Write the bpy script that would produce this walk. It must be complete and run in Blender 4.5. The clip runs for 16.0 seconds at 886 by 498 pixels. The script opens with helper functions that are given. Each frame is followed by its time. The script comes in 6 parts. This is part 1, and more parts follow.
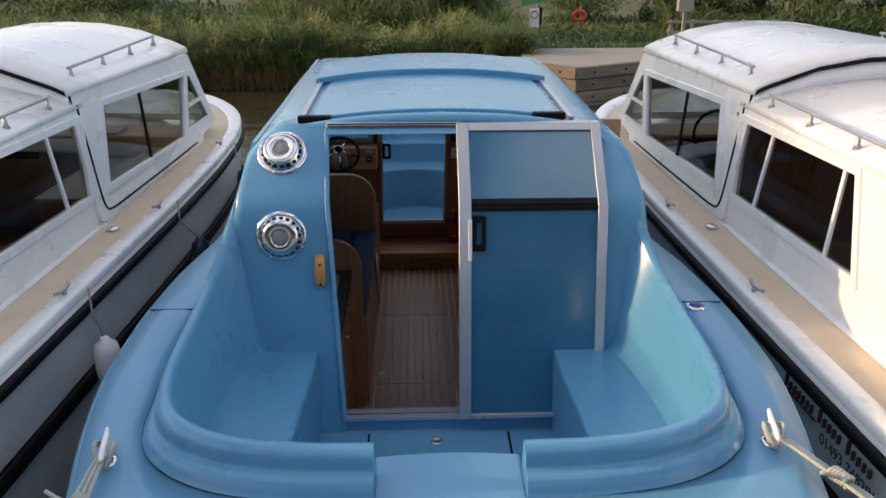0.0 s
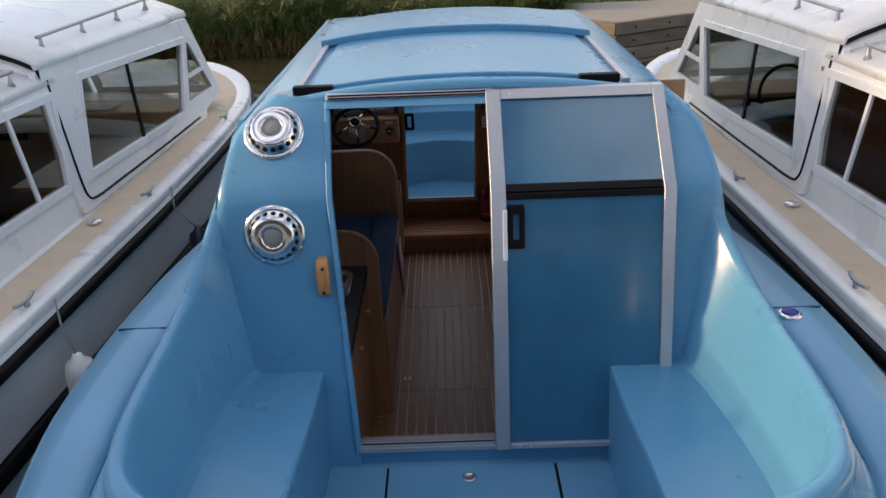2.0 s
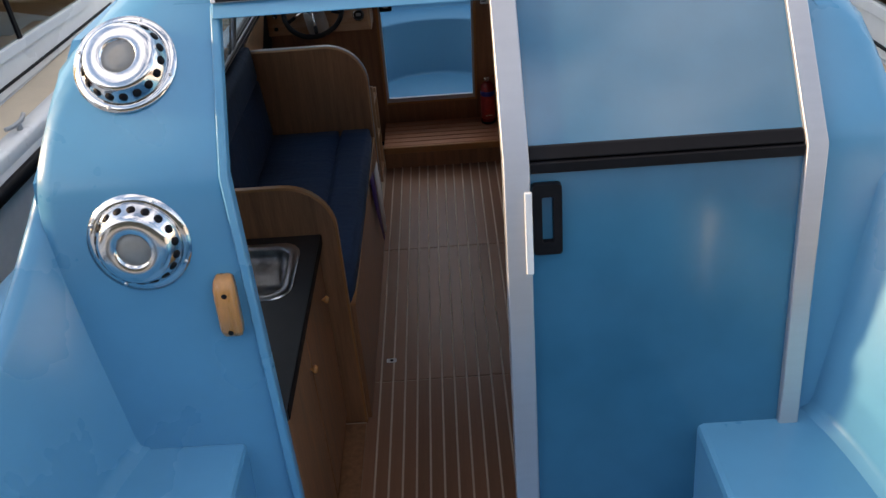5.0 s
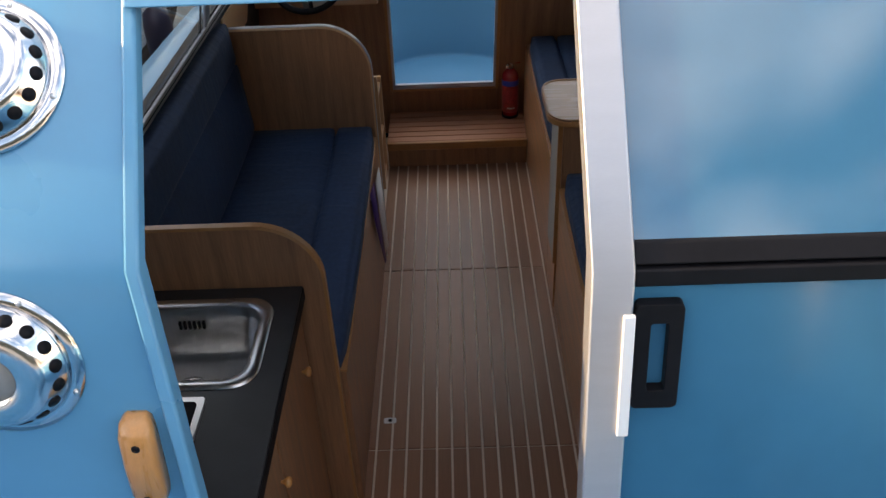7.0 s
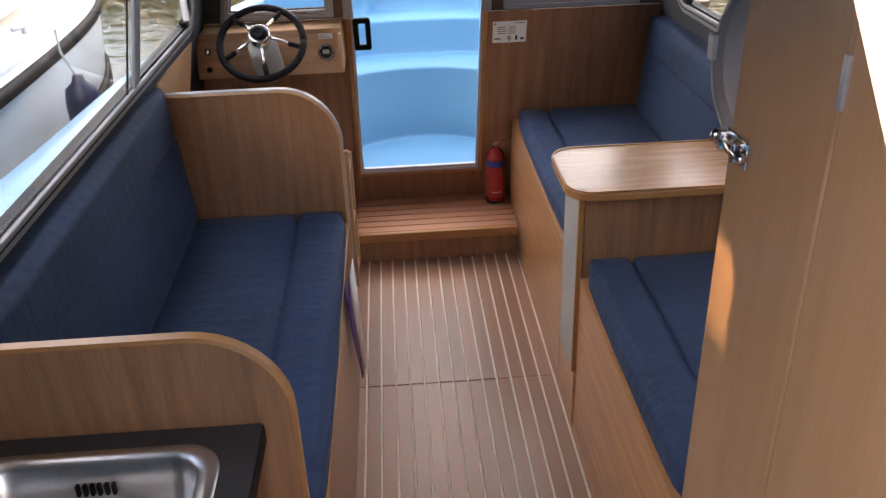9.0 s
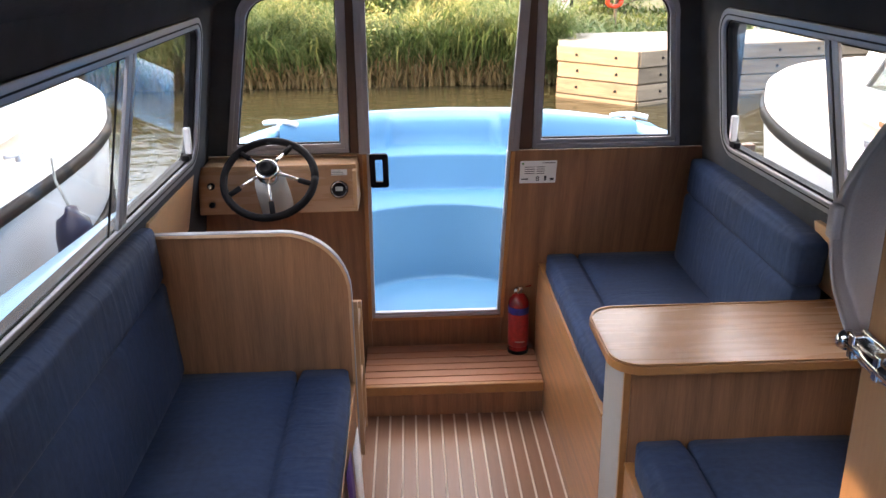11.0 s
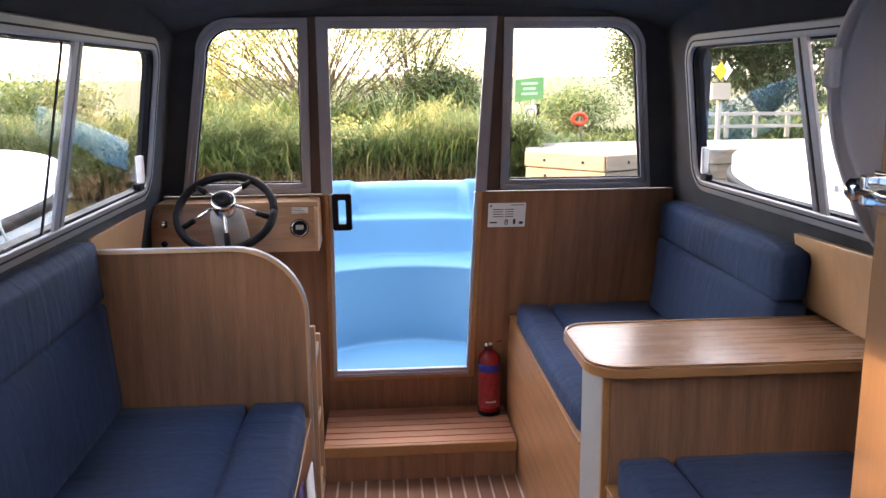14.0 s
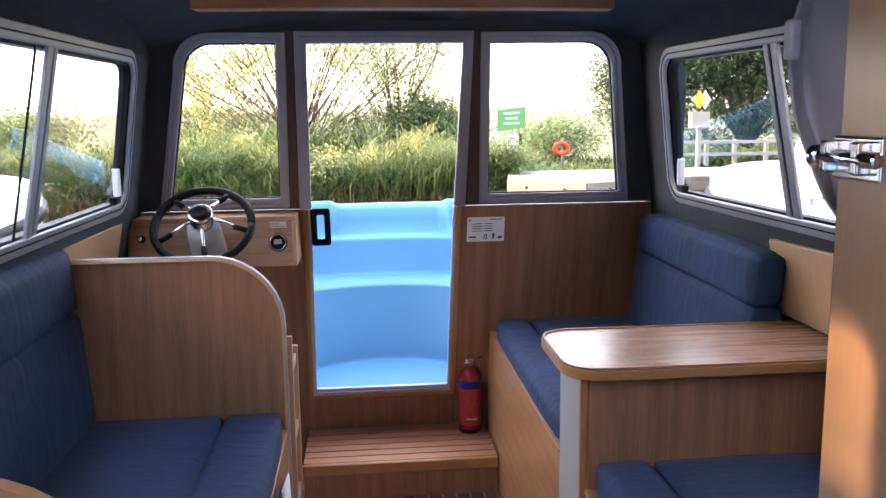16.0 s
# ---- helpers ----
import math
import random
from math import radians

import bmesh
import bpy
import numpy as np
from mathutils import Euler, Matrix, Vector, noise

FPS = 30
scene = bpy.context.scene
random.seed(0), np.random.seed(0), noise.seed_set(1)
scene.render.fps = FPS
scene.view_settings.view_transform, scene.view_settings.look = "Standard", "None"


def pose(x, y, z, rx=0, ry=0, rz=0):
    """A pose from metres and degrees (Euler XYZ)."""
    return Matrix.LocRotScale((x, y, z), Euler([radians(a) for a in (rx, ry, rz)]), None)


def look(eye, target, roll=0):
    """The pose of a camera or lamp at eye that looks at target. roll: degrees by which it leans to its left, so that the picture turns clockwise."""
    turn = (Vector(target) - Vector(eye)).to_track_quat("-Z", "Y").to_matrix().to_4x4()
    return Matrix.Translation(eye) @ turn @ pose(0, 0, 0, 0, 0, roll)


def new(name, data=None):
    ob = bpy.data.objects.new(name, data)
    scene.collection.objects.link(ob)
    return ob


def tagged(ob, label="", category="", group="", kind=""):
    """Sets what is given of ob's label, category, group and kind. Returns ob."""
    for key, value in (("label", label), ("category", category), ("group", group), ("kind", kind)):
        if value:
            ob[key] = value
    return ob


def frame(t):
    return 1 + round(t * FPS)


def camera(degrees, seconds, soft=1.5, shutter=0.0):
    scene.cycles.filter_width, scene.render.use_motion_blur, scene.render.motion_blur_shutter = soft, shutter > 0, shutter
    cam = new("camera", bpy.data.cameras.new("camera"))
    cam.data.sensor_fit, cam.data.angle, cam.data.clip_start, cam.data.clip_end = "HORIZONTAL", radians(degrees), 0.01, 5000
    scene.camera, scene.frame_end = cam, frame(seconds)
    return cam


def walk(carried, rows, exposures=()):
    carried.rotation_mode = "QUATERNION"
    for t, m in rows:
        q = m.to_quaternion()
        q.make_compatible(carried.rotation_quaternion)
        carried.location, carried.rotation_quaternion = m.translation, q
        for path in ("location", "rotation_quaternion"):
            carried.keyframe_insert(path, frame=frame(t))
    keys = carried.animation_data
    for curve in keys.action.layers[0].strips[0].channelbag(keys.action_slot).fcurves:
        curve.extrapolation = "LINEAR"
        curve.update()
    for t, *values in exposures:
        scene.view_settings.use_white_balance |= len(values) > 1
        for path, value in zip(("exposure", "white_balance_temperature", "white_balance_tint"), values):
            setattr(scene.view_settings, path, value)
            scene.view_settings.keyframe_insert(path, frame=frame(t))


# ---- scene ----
cam = camera(55.2, 16.0)
PATH = [
    (0, (-0.113, 0.174, 2.547), (-0.048, 2.038, 1.826), -0.0),
    (0.5, (-0.062, 0.331, 2.503), (-0.01, 2.188, 1.761), 0.3),
    (1, (-0.029, 0.462, 2.489), (-0.029, 2.318, 1.744), 0.3),
    (1.5, (-0.04, 0.642, 2.464), (-0.082, 2.492, 1.704), -1.0),
    (2, (-0.067, 0.842, 2.416), (-0.087, 2.675, 1.617), -2.2),
    (2.5, (-0.063, 1.031, 2.367), (-0.057, 2.84, 1.515), -2.5),
    (3, (-0.029, 1.285, 2.335), (-0.053, 3.078, 1.449), -2.6),
    (3.5, (-0.014, 1.451, 2.301), (-0.049, 3.227, 1.383), -3.7),
    (3.7, (-0.013, 1.542, 2.291), (-0.034, 3.305, 1.346), -4.5),
    (5.8, (-0.049, 2.377, 2.134), (-0.094, 4.034, 1.016), -4.5),
    (6, (-0.068, 2.448, 2.118), (-0.107, 4.108, 1.004), -4.5),
    (6.5, (-0.094, 2.603, 2.083), (-0.113, 4.247, 0.944), -4.1),
    (7, (-0.083, 2.758, 2.035), (-0.12, 4.392, 0.882), -2.6),
    (7.5, (-0.086, 2.898, 1.986), (-0.133, 4.56, 0.874), -2.3),
    (8, (-0.109, 3.031, 1.829), (-0.115, 4.746, 0.801), -3.2),
    (8.5, (-0.2, 3.172, 1.692), (-0.143, 4.928, 0.737), -3.7),
    (9, (-0.205, 3.25, 1.713), (-0.119, 5.008, 0.763), -2.1),
    (9.5, (-0.21, 3.372, 1.736), (-0.138, 5.155, 0.834), 0.1),
    (10, (-0.202, 3.45, 1.726), (-0.166, 5.274, 0.907), -0.2),
    (10.2, (-0.204, 3.481, 1.716), (-0.177, 5.318, 0.928), -0.7),
    (12.3, (-0.212, 3.615, 1.624), (-0.08, 5.517, 1.019), -0.4),
    (12.5, (-0.2, 3.611, 1.618), (-0.078, 5.513, 1.014), -0.6),
    (13, (-0.202, 3.612, 1.552), (-0.069, 5.523, 0.974), -0.6),
    (13.5, (-0.206, 3.628, 1.462), (-0.057, 5.561, 0.971), -0.4),
    (14, (-0.193, 3.617, 1.369), (-0.049, 5.571, 0.971), -0.5),
    (14.5, (-0.187, 3.616, 1.327), (-0.043, 5.581, 0.984), -1.2),
    (15, (-0.18, 3.607, 1.313), (-0.032, 5.574, 0.979), -1.0),
    (15.5, (-0.184, 3.608, 1.305), (-0.026, 5.574, 0.977), -0.3),
    (16, (-0.176, 3.607, 1.309), (0.006, 5.573, 0.986), -0.7),
]
EXPOSURES = [(0, 0.76, 7000, 16), (3.7, 0.95, 6900, 15), (6.0, 1.62, 7300, 13), (7.0, 1.85, 7500, 14), (8.0, 2.25, 7900, 19), (9.0, 3.4, 8100, 22), (10.2, 3.5, 7800, 22), (12.3, 3.55, 7900, 24), (16, 3.56, 6700, 25)]
walk(cam, [(t, look(eye, target, roll)) for t, eye, target, roll in PATH], EXPOSURES)

# ---------------------------------------------------------------- light
SUN_EL, SUN_AZ = radians(16.2), radians(-85.5)      # azimuth from +y, clockwise
world = bpy.data.worlds.new("sky")
scene.world = world
world.use_nodes = True
wn = world.node_tree.nodes
sky = wn.new("ShaderNodeTexSky")
sky.sky_type = "NISHITA"
sky.sun_disc = False
sky.sun_elevation, sky.sun_rotation = SUN_EL, SUN_AZ
sky.air_density, sky.dust_density, sky.ozone_density = 1.0, 0.7, 1.0
wn["Background"].inputs["Strength"].default_value = 0.14
# broken high cloud
wl = world.node_tree.links
coord, flat, cloud, cover, paint = (wn.new("ShaderNode" + k) for k in ("TexCoord", "Mapping", "TexNoise", "MapRange", "Mix"))
flat.inputs["Scale"].default_value = (1.0, 1.0, 2.6)
cloud.inputs["Scale"].default_value, cloud.inputs["Detail"].default_value = 2.4, 7
cover.inputs["From Min"].default_value, cover.inputs["From Max"].default_value = 0.46, 0.60
cover.inputs["To Max"].default_value = 0.75
paint.data_type = "RGBA"
paint.inputs["B"].default_value = (7.0, 6.9, 7.1, 1)
wl.new(coord.outputs["Generated"], flat.inputs["Vector"])
wl.new(flat.outputs["Vector"], cloud.inputs["Vector"])
wl.new(cloud.outputs["Fac"], cover.inputs["Value"])
wl.new(cover.outputs["Result"], paint.inputs["Factor"])
wl.new(sky.outputs["Color"], paint.inputs["A"])
wl.new(paint.outputs["Result"], wn["Background"].inputs["Color"])
sun_data = bpy.data.lights.new("sun", "SUN")
sun_data.energy, sun_data.angle, sun_data.color = 2.5, radians(1.6), (1.0, 0.72, 0.42)
sun = new("sun", sun_data)
to_sun = Vector((math.sin(SUN_AZ) * math.cos(SUN_EL), math.cos(SUN_AZ) * math.cos(SUN_EL), math.sin(SUN_EL)))
sun.matrix_world = look((to_sun * 50)[:], (0, 0, 0))


# ---------------------------------------------------------------- materials
def material(name, color, rough=0.5, metal=0.0, vary=0.12, scale=6.0, stretch=(1, 1, 1), fine=90.0, bump=0.05, coat=0.0, dark=None, random=0.0):
    """A surface with colour changes at two scales, uneven gloss and fine relief."""
    m = bpy.data.materials.new(name)
    m.use_nodes = True
    n, l = m.node_tree.nodes, m.node_tree.links
    p = n["Principled BSDF"]
    p.inputs["Metallic"].default_value = metal
    p.inputs["Coat Weight"].default_value = coat
    p.inputs["Coat Roughness"].default_value = 0.08
    tc = n.new("ShaderNodeTexCoord")
    mp = n.new("ShaderNodeMapping")
    mp.inputs["Scale"].default_value = stretch
    l.new(tc.outputs["Object"], mp.inputs["Vector"])
    big, small = n.new("ShaderNodeTexNoise"), n.new("ShaderNodeTexNoise")
    big.inputs["Scale"].default_value, big.inputs["Detail"].default_value = scale, 5
    small.inputs["Scale"].default_value, small.inputs["Detail"].default_value = fine, 3
    for t in (big, small):
        l.new(mp.outputs["Vector"], t.inputs["Vector"])
    add = n.new("ShaderNodeMath")
    add.operation = "MULTIPLY_ADD"
    l.new(small.outputs["Fac"], add.inputs[0])
    add.inputs[1].default_value = 0.5
    l.new(big.outputs["Fac"], add.inputs[2])
    last = add.outputs[0]
    if random:
        info = n.new("ShaderNodeObjectInfo")
        ra = n.new("ShaderNodeMath")
        ra.operation = "MULTIPLY_ADD"
        l.new(info.outputs["Random"], ra.inputs[0])
        ra.inputs[1].default_value = random
        l.new(last, ra.inputs[2])
        last = ra.outputs[0]
    ramp = n.new("ShaderNodeMapRange")
    ramp.inputs["From Min"].default_value, ramp.inputs["From Max"].default_value = 0.4, 1.1 + random
    l.new(last, ramp.inputs["Value"])
    mix = n.new("ShaderNodeMix")
    mix.data_type = "RGBA"
    c = Vector(color)
    lo = Vector(dark) if dark else c * (1 - vary)
    hi = c * (1 + vary)
    mix.inputs["A"].default_value, mix.inputs["B"].default_value = (*lo, 1), (*[min(v, 1) for v in hi], 1)
    l.new(ramp.outputs["Result"], mix.inputs["Factor"])
    l.new(mix.outputs["Result"], p.inputs["Base Color"])
    rr = n.new("ShaderNodeMapRange")
    rr.inputs["To Min"].default_value, rr.inputs["To Max"].default_value = rough * 0.82, min(1, rough * 1.2)
    l.new(big.outputs["Fac"], rr.inputs["Value"])
    l.new(rr.outputs["Result"], p.inputs["Roughness"])
    if bump:
        b = n.new("ShaderNodeBump")
        b.inputs["Strength"].default_value, b.inputs["Distance"].default_value = bump, 0.004
        l.new(small.outputs["Fac"], b.inputs["Height"])
        l.new(b.outputs["Normal"], p.inputs["Normal"])
    return m


def glass_material(name, tint=(1, 1, 1), rough=0.0):
    m = bpy.data.materials.new(name)
    m.use_nodes = True
    n, l = m.node_tree.nodes, m.node_tree.links
    n.remove(n["Principled BSDF"])
    tr, gl, mx, fr, pw, ml = (n.new("ShaderNode" + k) for k in ("BsdfTransparent", "BsdfGlossy", "MixShader", "LayerWeight", "Math", "Math"))
    tr.inputs["Color"].default_value = (*tint, 1)
    gl.inputs["Roughness"].default_value = 0.01 + rough
    pw.operation, pw.inputs[1].default_value = "POWER", 5.0
    l.new(fr.outputs["Facing"], pw.inputs[0])
    ml.operation, ml.inputs[1].default_value, ml.inputs[2].default_value = "MULTIPLY_ADD", 0.85, 0.006
    l.new(pw.outputs[0], ml.inputs[0])
    l.new(ml.outputs[0], mx.inputs["Fac"])
    l.new(tr.outputs["BSDF"], mx.inputs[1])
    l.new(gl.outputs["BSDF"], mx.inputs[2])
    l.new(mx.outputs["Shader"], n["Material Output"].inputs["Surface"])
    return m


M = dict(
    blue=material("blue_gelcoat", (0.090, 0.30, 0.49), 0.28, vary=0.07, scale=2.5, fine=14, bump=0.012, coat=0.06),
    deck_blue=material("blue_deck_paint", (0.12, 0.33, 0.52), 0.30, vary=0.10, scale=3, fine=220, bump=0.05),
    door_blue=material("blue_door_panel", (0.028, 0.145, 0.258), 0.06, vary=0.14, scale=2.2, fine=9, bump=0.004, coat=1.0),
    door_worn=material("worn_blue_door_panel", (0.028, 0.145, 0.258), 0.17, vary=0.2, scale=2.2, fine=7, bump=0.006, coat=0.3),
    white=material("white_gelcoat", (0.86, 0.86, 0.85), 0.28, vary=0.05, scale=3, fine=25, bump=0.01, coat=0.2),
    tan=material("tan_non_slip", (0.66, 0.55, 0.41), 0.8, vary=0.1, scale=8, fine=300, bump=0.3),
    black=material("black_rubber", (0.008, 0.008, 0.010), 0.5, vary=0.3, scale=20, bump=0.05),
    alu=material("brushed_aluminium", (0.46, 0.48, 0.52), 0.36, 0.6, vary=0.05, scale=9, stretch=(1, 1, 8), fine=160, bump=0.02),
    frame_grey=material("anodised_window_frame", (0.33, 0.33, 0.36), 0.38, 0.5, vary=0.06, scale=9, fine=160, bump=0.02),
    chrome=material("chrome", (0.80, 0.80, 0.81), 0.13, 1.0, vary=0.03, bump=0.0),
    steel=material("brushed_steel", (0.74, 0.74, 0.75), 0.32, 1.0, vary=0.06, scale=12, stretch=(8, 1, 1), fine=150, bump=0.02),
    oak=material("oak_veneer", (0.32, 0.160, 0.083), 0.38, vary=0.42, scale=3, stretch=(14, 14, 0.7), fine=26, bump=0.03),
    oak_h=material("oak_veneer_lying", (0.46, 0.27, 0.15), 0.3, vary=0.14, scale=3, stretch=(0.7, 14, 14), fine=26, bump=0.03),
    oak_edge=material("oak_lipping", (0.42, 0.20, 0.075), 0.35, vary=0.15, scale=8, fine=80, bump=0.03),
    teak=material("teak_plank", (0.31, 0.158, 0.094), 0.34, vary=0.28, scale=2.2, stretch=(22, 1.0, 22), fine=16, bump=0.04, random=0.5),
    teak_x=material("teak_plank_across", (0.40, 0.18, 0.10), 0.5, vary=0.28, scale=2.2, stretch=(1.0, 22, 22), fine=16, bump=0.04, random=0.5),
    caulk=material("pale_caulking", (0.74, 0.62, 0.50), 0.6, vary=0.08, scale=20),
    fabric=material("navy_upholstery", (0.020, 0.042, 0.096), 0.8, vary=0.42, scale=3.5, fine=60, bump=0.16),
    carpet=material("charcoal_lining", (0.060, 0.064, 0.073), 0.95, vary=0.25, scale=14, fine=600, bump=0.35),
    worktop=material("dark_grey_laminate", (0.04, 0.042, 0.046), 0.4, vary=0.2, scale=18, fine=300, bump=0.05),
    curtain=material("grey_curtain_cloth", (0.48, 0.46, 0.48), 0.85, vary=0.1, scale=6, fine=400, bump=0.2),
    red=material("red_enamel", (0.32, 0.012, 0.014), 0.25, vary=0.08, coat=0.4, bump=0.01),
    paper=material("white_paper", (0.75, 0.75, 0.74), 0.7, vary=0.03, bump=0.02),
    ink=material("dark_ink", (0.03, 0.03, 0.035), 0.7, vary=0.1),
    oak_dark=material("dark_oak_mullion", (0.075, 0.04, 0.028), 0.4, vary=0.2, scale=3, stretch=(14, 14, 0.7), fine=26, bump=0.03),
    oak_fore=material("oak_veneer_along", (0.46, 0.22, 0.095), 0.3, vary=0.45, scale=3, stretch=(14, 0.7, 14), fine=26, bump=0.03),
    oak_table=material("oak_table_laminate", (0.45, 0.262, 0.155), 0.27, vary=0.03, scale=45, stretch=(0.08, 1, 1), fine=160, bump=0.004),
    ext_label=material("extinguisher_label", (0.36, 0.03, 0.03), 0.35, vary=0.5, scale=55, fine=200, bump=0.0),
    sign_green=material("green_sign_paint", (0.10, 0.27, 0.09), 0.5),
    hull_white=material("weathered_white_hull", (0.80, 0.80, 0.79), 0.35, vary=0.1, scale=4, fine=30, bump=0.02, coat=0.1),
    rail_grey=material("dull_grey_metal", (0.45, 0.45, 0.46), 0.4, 0.6, vary=0.1),
    letter_grey=material("dark_grey_lettering", (0.05, 0.05, 0.06), 0.5),
    letter_red=material("dull_red_lettering", (0.11, 0.045, 0.05), 0.5),
    navy_fender=material("navy_vinyl_fender", (0.012, 0.018, 0.05), 0.35),
    timber_pale=material("pale_weathered_timber", (0.29, 0.27, 0.23), 0.85, vary=0.2, scale=3, stretch=(1, 8, 8), fine=30, bump=0.2),
    sign_yellow=material("yellow_sign_paint", (0.52, 0.36, 0.02), 0.5),
    sign_pale=material("pale_green_lettering", (0.35, 0.6, 0.35), 0.5),
    buoy=material("orange_red_plastic", (0.65, 0.06, 0.02), 0.4),
    # the blue gelcoat, base darkened to stand in for shade in the bow well
    moulded=material("blue_gelcoat_well_darkened", (0.047, 0.220, 0.395), 0.6, vary=0.07, scale=2.5, fine=30, bump=0.02),
    satin=material("satin_steel", (0.74, 0.74, 0.75), 0.14, 1.0, vary=0.1, scale=12, fine=120, bump=0.01),
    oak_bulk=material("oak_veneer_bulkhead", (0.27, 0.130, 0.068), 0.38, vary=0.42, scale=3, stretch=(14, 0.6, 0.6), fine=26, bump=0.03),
    edge_grey=material("grey_edging", (0.30, 0.31, 0.34), 0.35, vary=0.08),
    joint=material("dark_joint_line", (0.03, 0.09, 0.15), 0.6),
    lens=material("frosted_lens", (0.24, 0.24, 0.23), 0.3, vary=0.12, scale=30, coat=0.6),
    varnish=material("varnished_wood", (0.52, 0.24, 0.075), 0.28, vary=0.2, scale=6, stretch=(10, 10, 1), fine=40, bump=0.03, coat=0.4),
    rope=material("braided_rope", (0.46, 0.48, 0.44), 0.9, vary=0.35, scale=160, fine=400, bump=0.8),
    cap_blue=material("deep_blue_plastic", (0.02, 0.04, 0.28), 0.35),
    purple=material("purple_card", (0.06, 0.02, 0.16), 0.6),
    grey_panel=material("grey_laminate", (0.38, 0.39, 0.38), 0.45, vary=0.05),
    oak_light=material("pale_oak_panel", (0.55, 0.33, 0.18), 0.35, vary=0.12, scale=3, stretch=(14, 14, 0.7), fine=26, bump=0.03),
    oak_wall=material("oak_compartment_laminate", (0.37, 0.215, 0.12), 0.22, vary=0.13, scale=2.0, stretch=(9, 9, 0.5), fine=22, bump=0.012),
    # boards of the added wall that blocks low sky behind the quay
    sky_boards=material("sky_block_boarding", (0.055, 0.06, 0.05), 0.8, vary=0.3, scale=2, stretch=(6, 1, 0.5), fine=40, bump=0.2),
    glass=glass_material("clear_glass", (0.94, 0.96, 0.96)),
    dim_glass=glass_material("smoked_glass", (0.70, 0.72, 0.71)),
    stone=material("grey_quay_concrete", (0.34, 0.32, 0.29), 0.9, vary=0.2, scale=2, fine=60, bump=0.3),
    timber=material("weathered_jetty_timber", (0.165, 0.135, 0.10), 0.85, vary=0.6, scale=3, stretch=(1, 1, 9), fine=30, bump=0.3, random=0.3),
    soil=material("grassy_earth", (0.09, 0.10, 0.035), 0.95, vary=0.35, scale=0.8, fine=20, bump=0.4),
)


M["black"].node_tree.nodes["Principled BSDF"].inputs["Specular IOR Level"].default_value = 0.12
M["carpet"].node_tree.nodes["Principled BSDF"].inputs["Specular IOR Level"].default_value = 0.1
M["fabric"].node_tree.nodes["Principled BSDF"].inputs["Specular IOR Level"].default_value = 0.2


def creased(m, scale, stretch, strength, depth):
    """Adds shallow creases, long in one direction, over the fine relief of a cloth."""
    n, l = m.node_tree.nodes, m.node_tree.links
    tc, mp, nz, bp = (n.new("ShaderNode" + k) for k in ("TexCoord", "Mapping", "TexNoise", "Bump"))
    mp.inputs["Scale"].default_value = stretch
    nz.inputs["Scale"].default_value, nz.inputs["Detail"].default_value, nz.inputs["Distortion"].default_value = scale, 3, 0.6
    bp.inputs["Strength"].default_value, bp.inputs["Distance"].default_value = strength, depth
    l.new(tc.outputs["Object"], mp.inputs["Vector"])
    l.new(mp.outputs["Vector"], nz.inputs["Vector"])
    l.new(nz.outputs["Fac"], bp.inputs["Height"])
    old = next(k for k in n if k.type == "BUMP" and k != bp)
    l.new(old.outputs["Normal"], bp.inputs["Normal"])
    l.new(bp.outputs["Normal"], n["Principled BSDF"].inputs["Normal"])


creased(M["fabric"], 6.5, (0.9, 3.4, 0.9), 0.55, 0.008)
M["fabric"].node_tree.nodes["Principled BSDF"].inputs["Sheen Weight"].default_value = 0.05
M["fabric"].node_tree.nodes["Principled BSDF"].inputs["Sheen Roughness"].default_value = 0.5


# ---------------------------------------------------------------- helpers for shapes
def add_mesh(name, verts, faces, mat, parent=None, label="", smooth=False, bevel=0.0, solid=0.0, side=-1):
    me = bpy.data.meshes.new(name)
    me.from_pydata([tuple(v) for v in verts], [], faces)
    me.update()
    bm = bmesh.new()
    bm.from_mesh(me)
    bmesh.ops.recalc_face_normals(bm, faces=bm.faces)
    bm.to_mesh(me)
    bm.free()
    me.materials.append(mat)
    if smooth:
        me.shade_smooth()
    ob = new(name, me)
    if solid:
        s = ob.modifiers.new("thickness", "SOLIDIFY")
        s.thickness, s.offset = solid, side
    if bevel:
        b = ob.modifiers.new("soft edges", "BEVEL")
        b.width, b.segments, b.limit_method, b.angle_limit = bevel, 2, "ANGLE", radians(40)
        b.harden_normals = False
        if not smooth:
            me.shade_smooth()
            b.harden_normals = True
    if parent:
        ob.parent = parent
    if label:
        tagged(ob, label)
    return ob


def thing(name, at, label, category, group="", kind=""):
    return tagged(_placed(new(name), at), label, category, group, kind)


def _placed(ob, at):
    ob.location = at
    return ob


def under(ob, parent):
    """Hangs ob, built in world places, under a thing that stands elsewhere."""
    ob.parent = parent
    ob.matrix_parent_inverse = Matrix.Translation(-Vector(parent.location)) if parent.parent is None else Matrix()
    return ob


def block(name, x, y, z, mat, parent=None, label="", bevel=0.004):
    v = [(a, b, c) for a in x for b in y for c in z]
    f = [(0, 1, 3, 2), (4, 6, 7, 5), (0, 4, 5, 1), (2, 3, 7, 6), (0, 2, 6, 4), (1, 5, 7, 3)]
    ob = add_mesh(name, v, f, mat, bevel=bevel, label=label)
    return under(ob, parent) if parent else ob


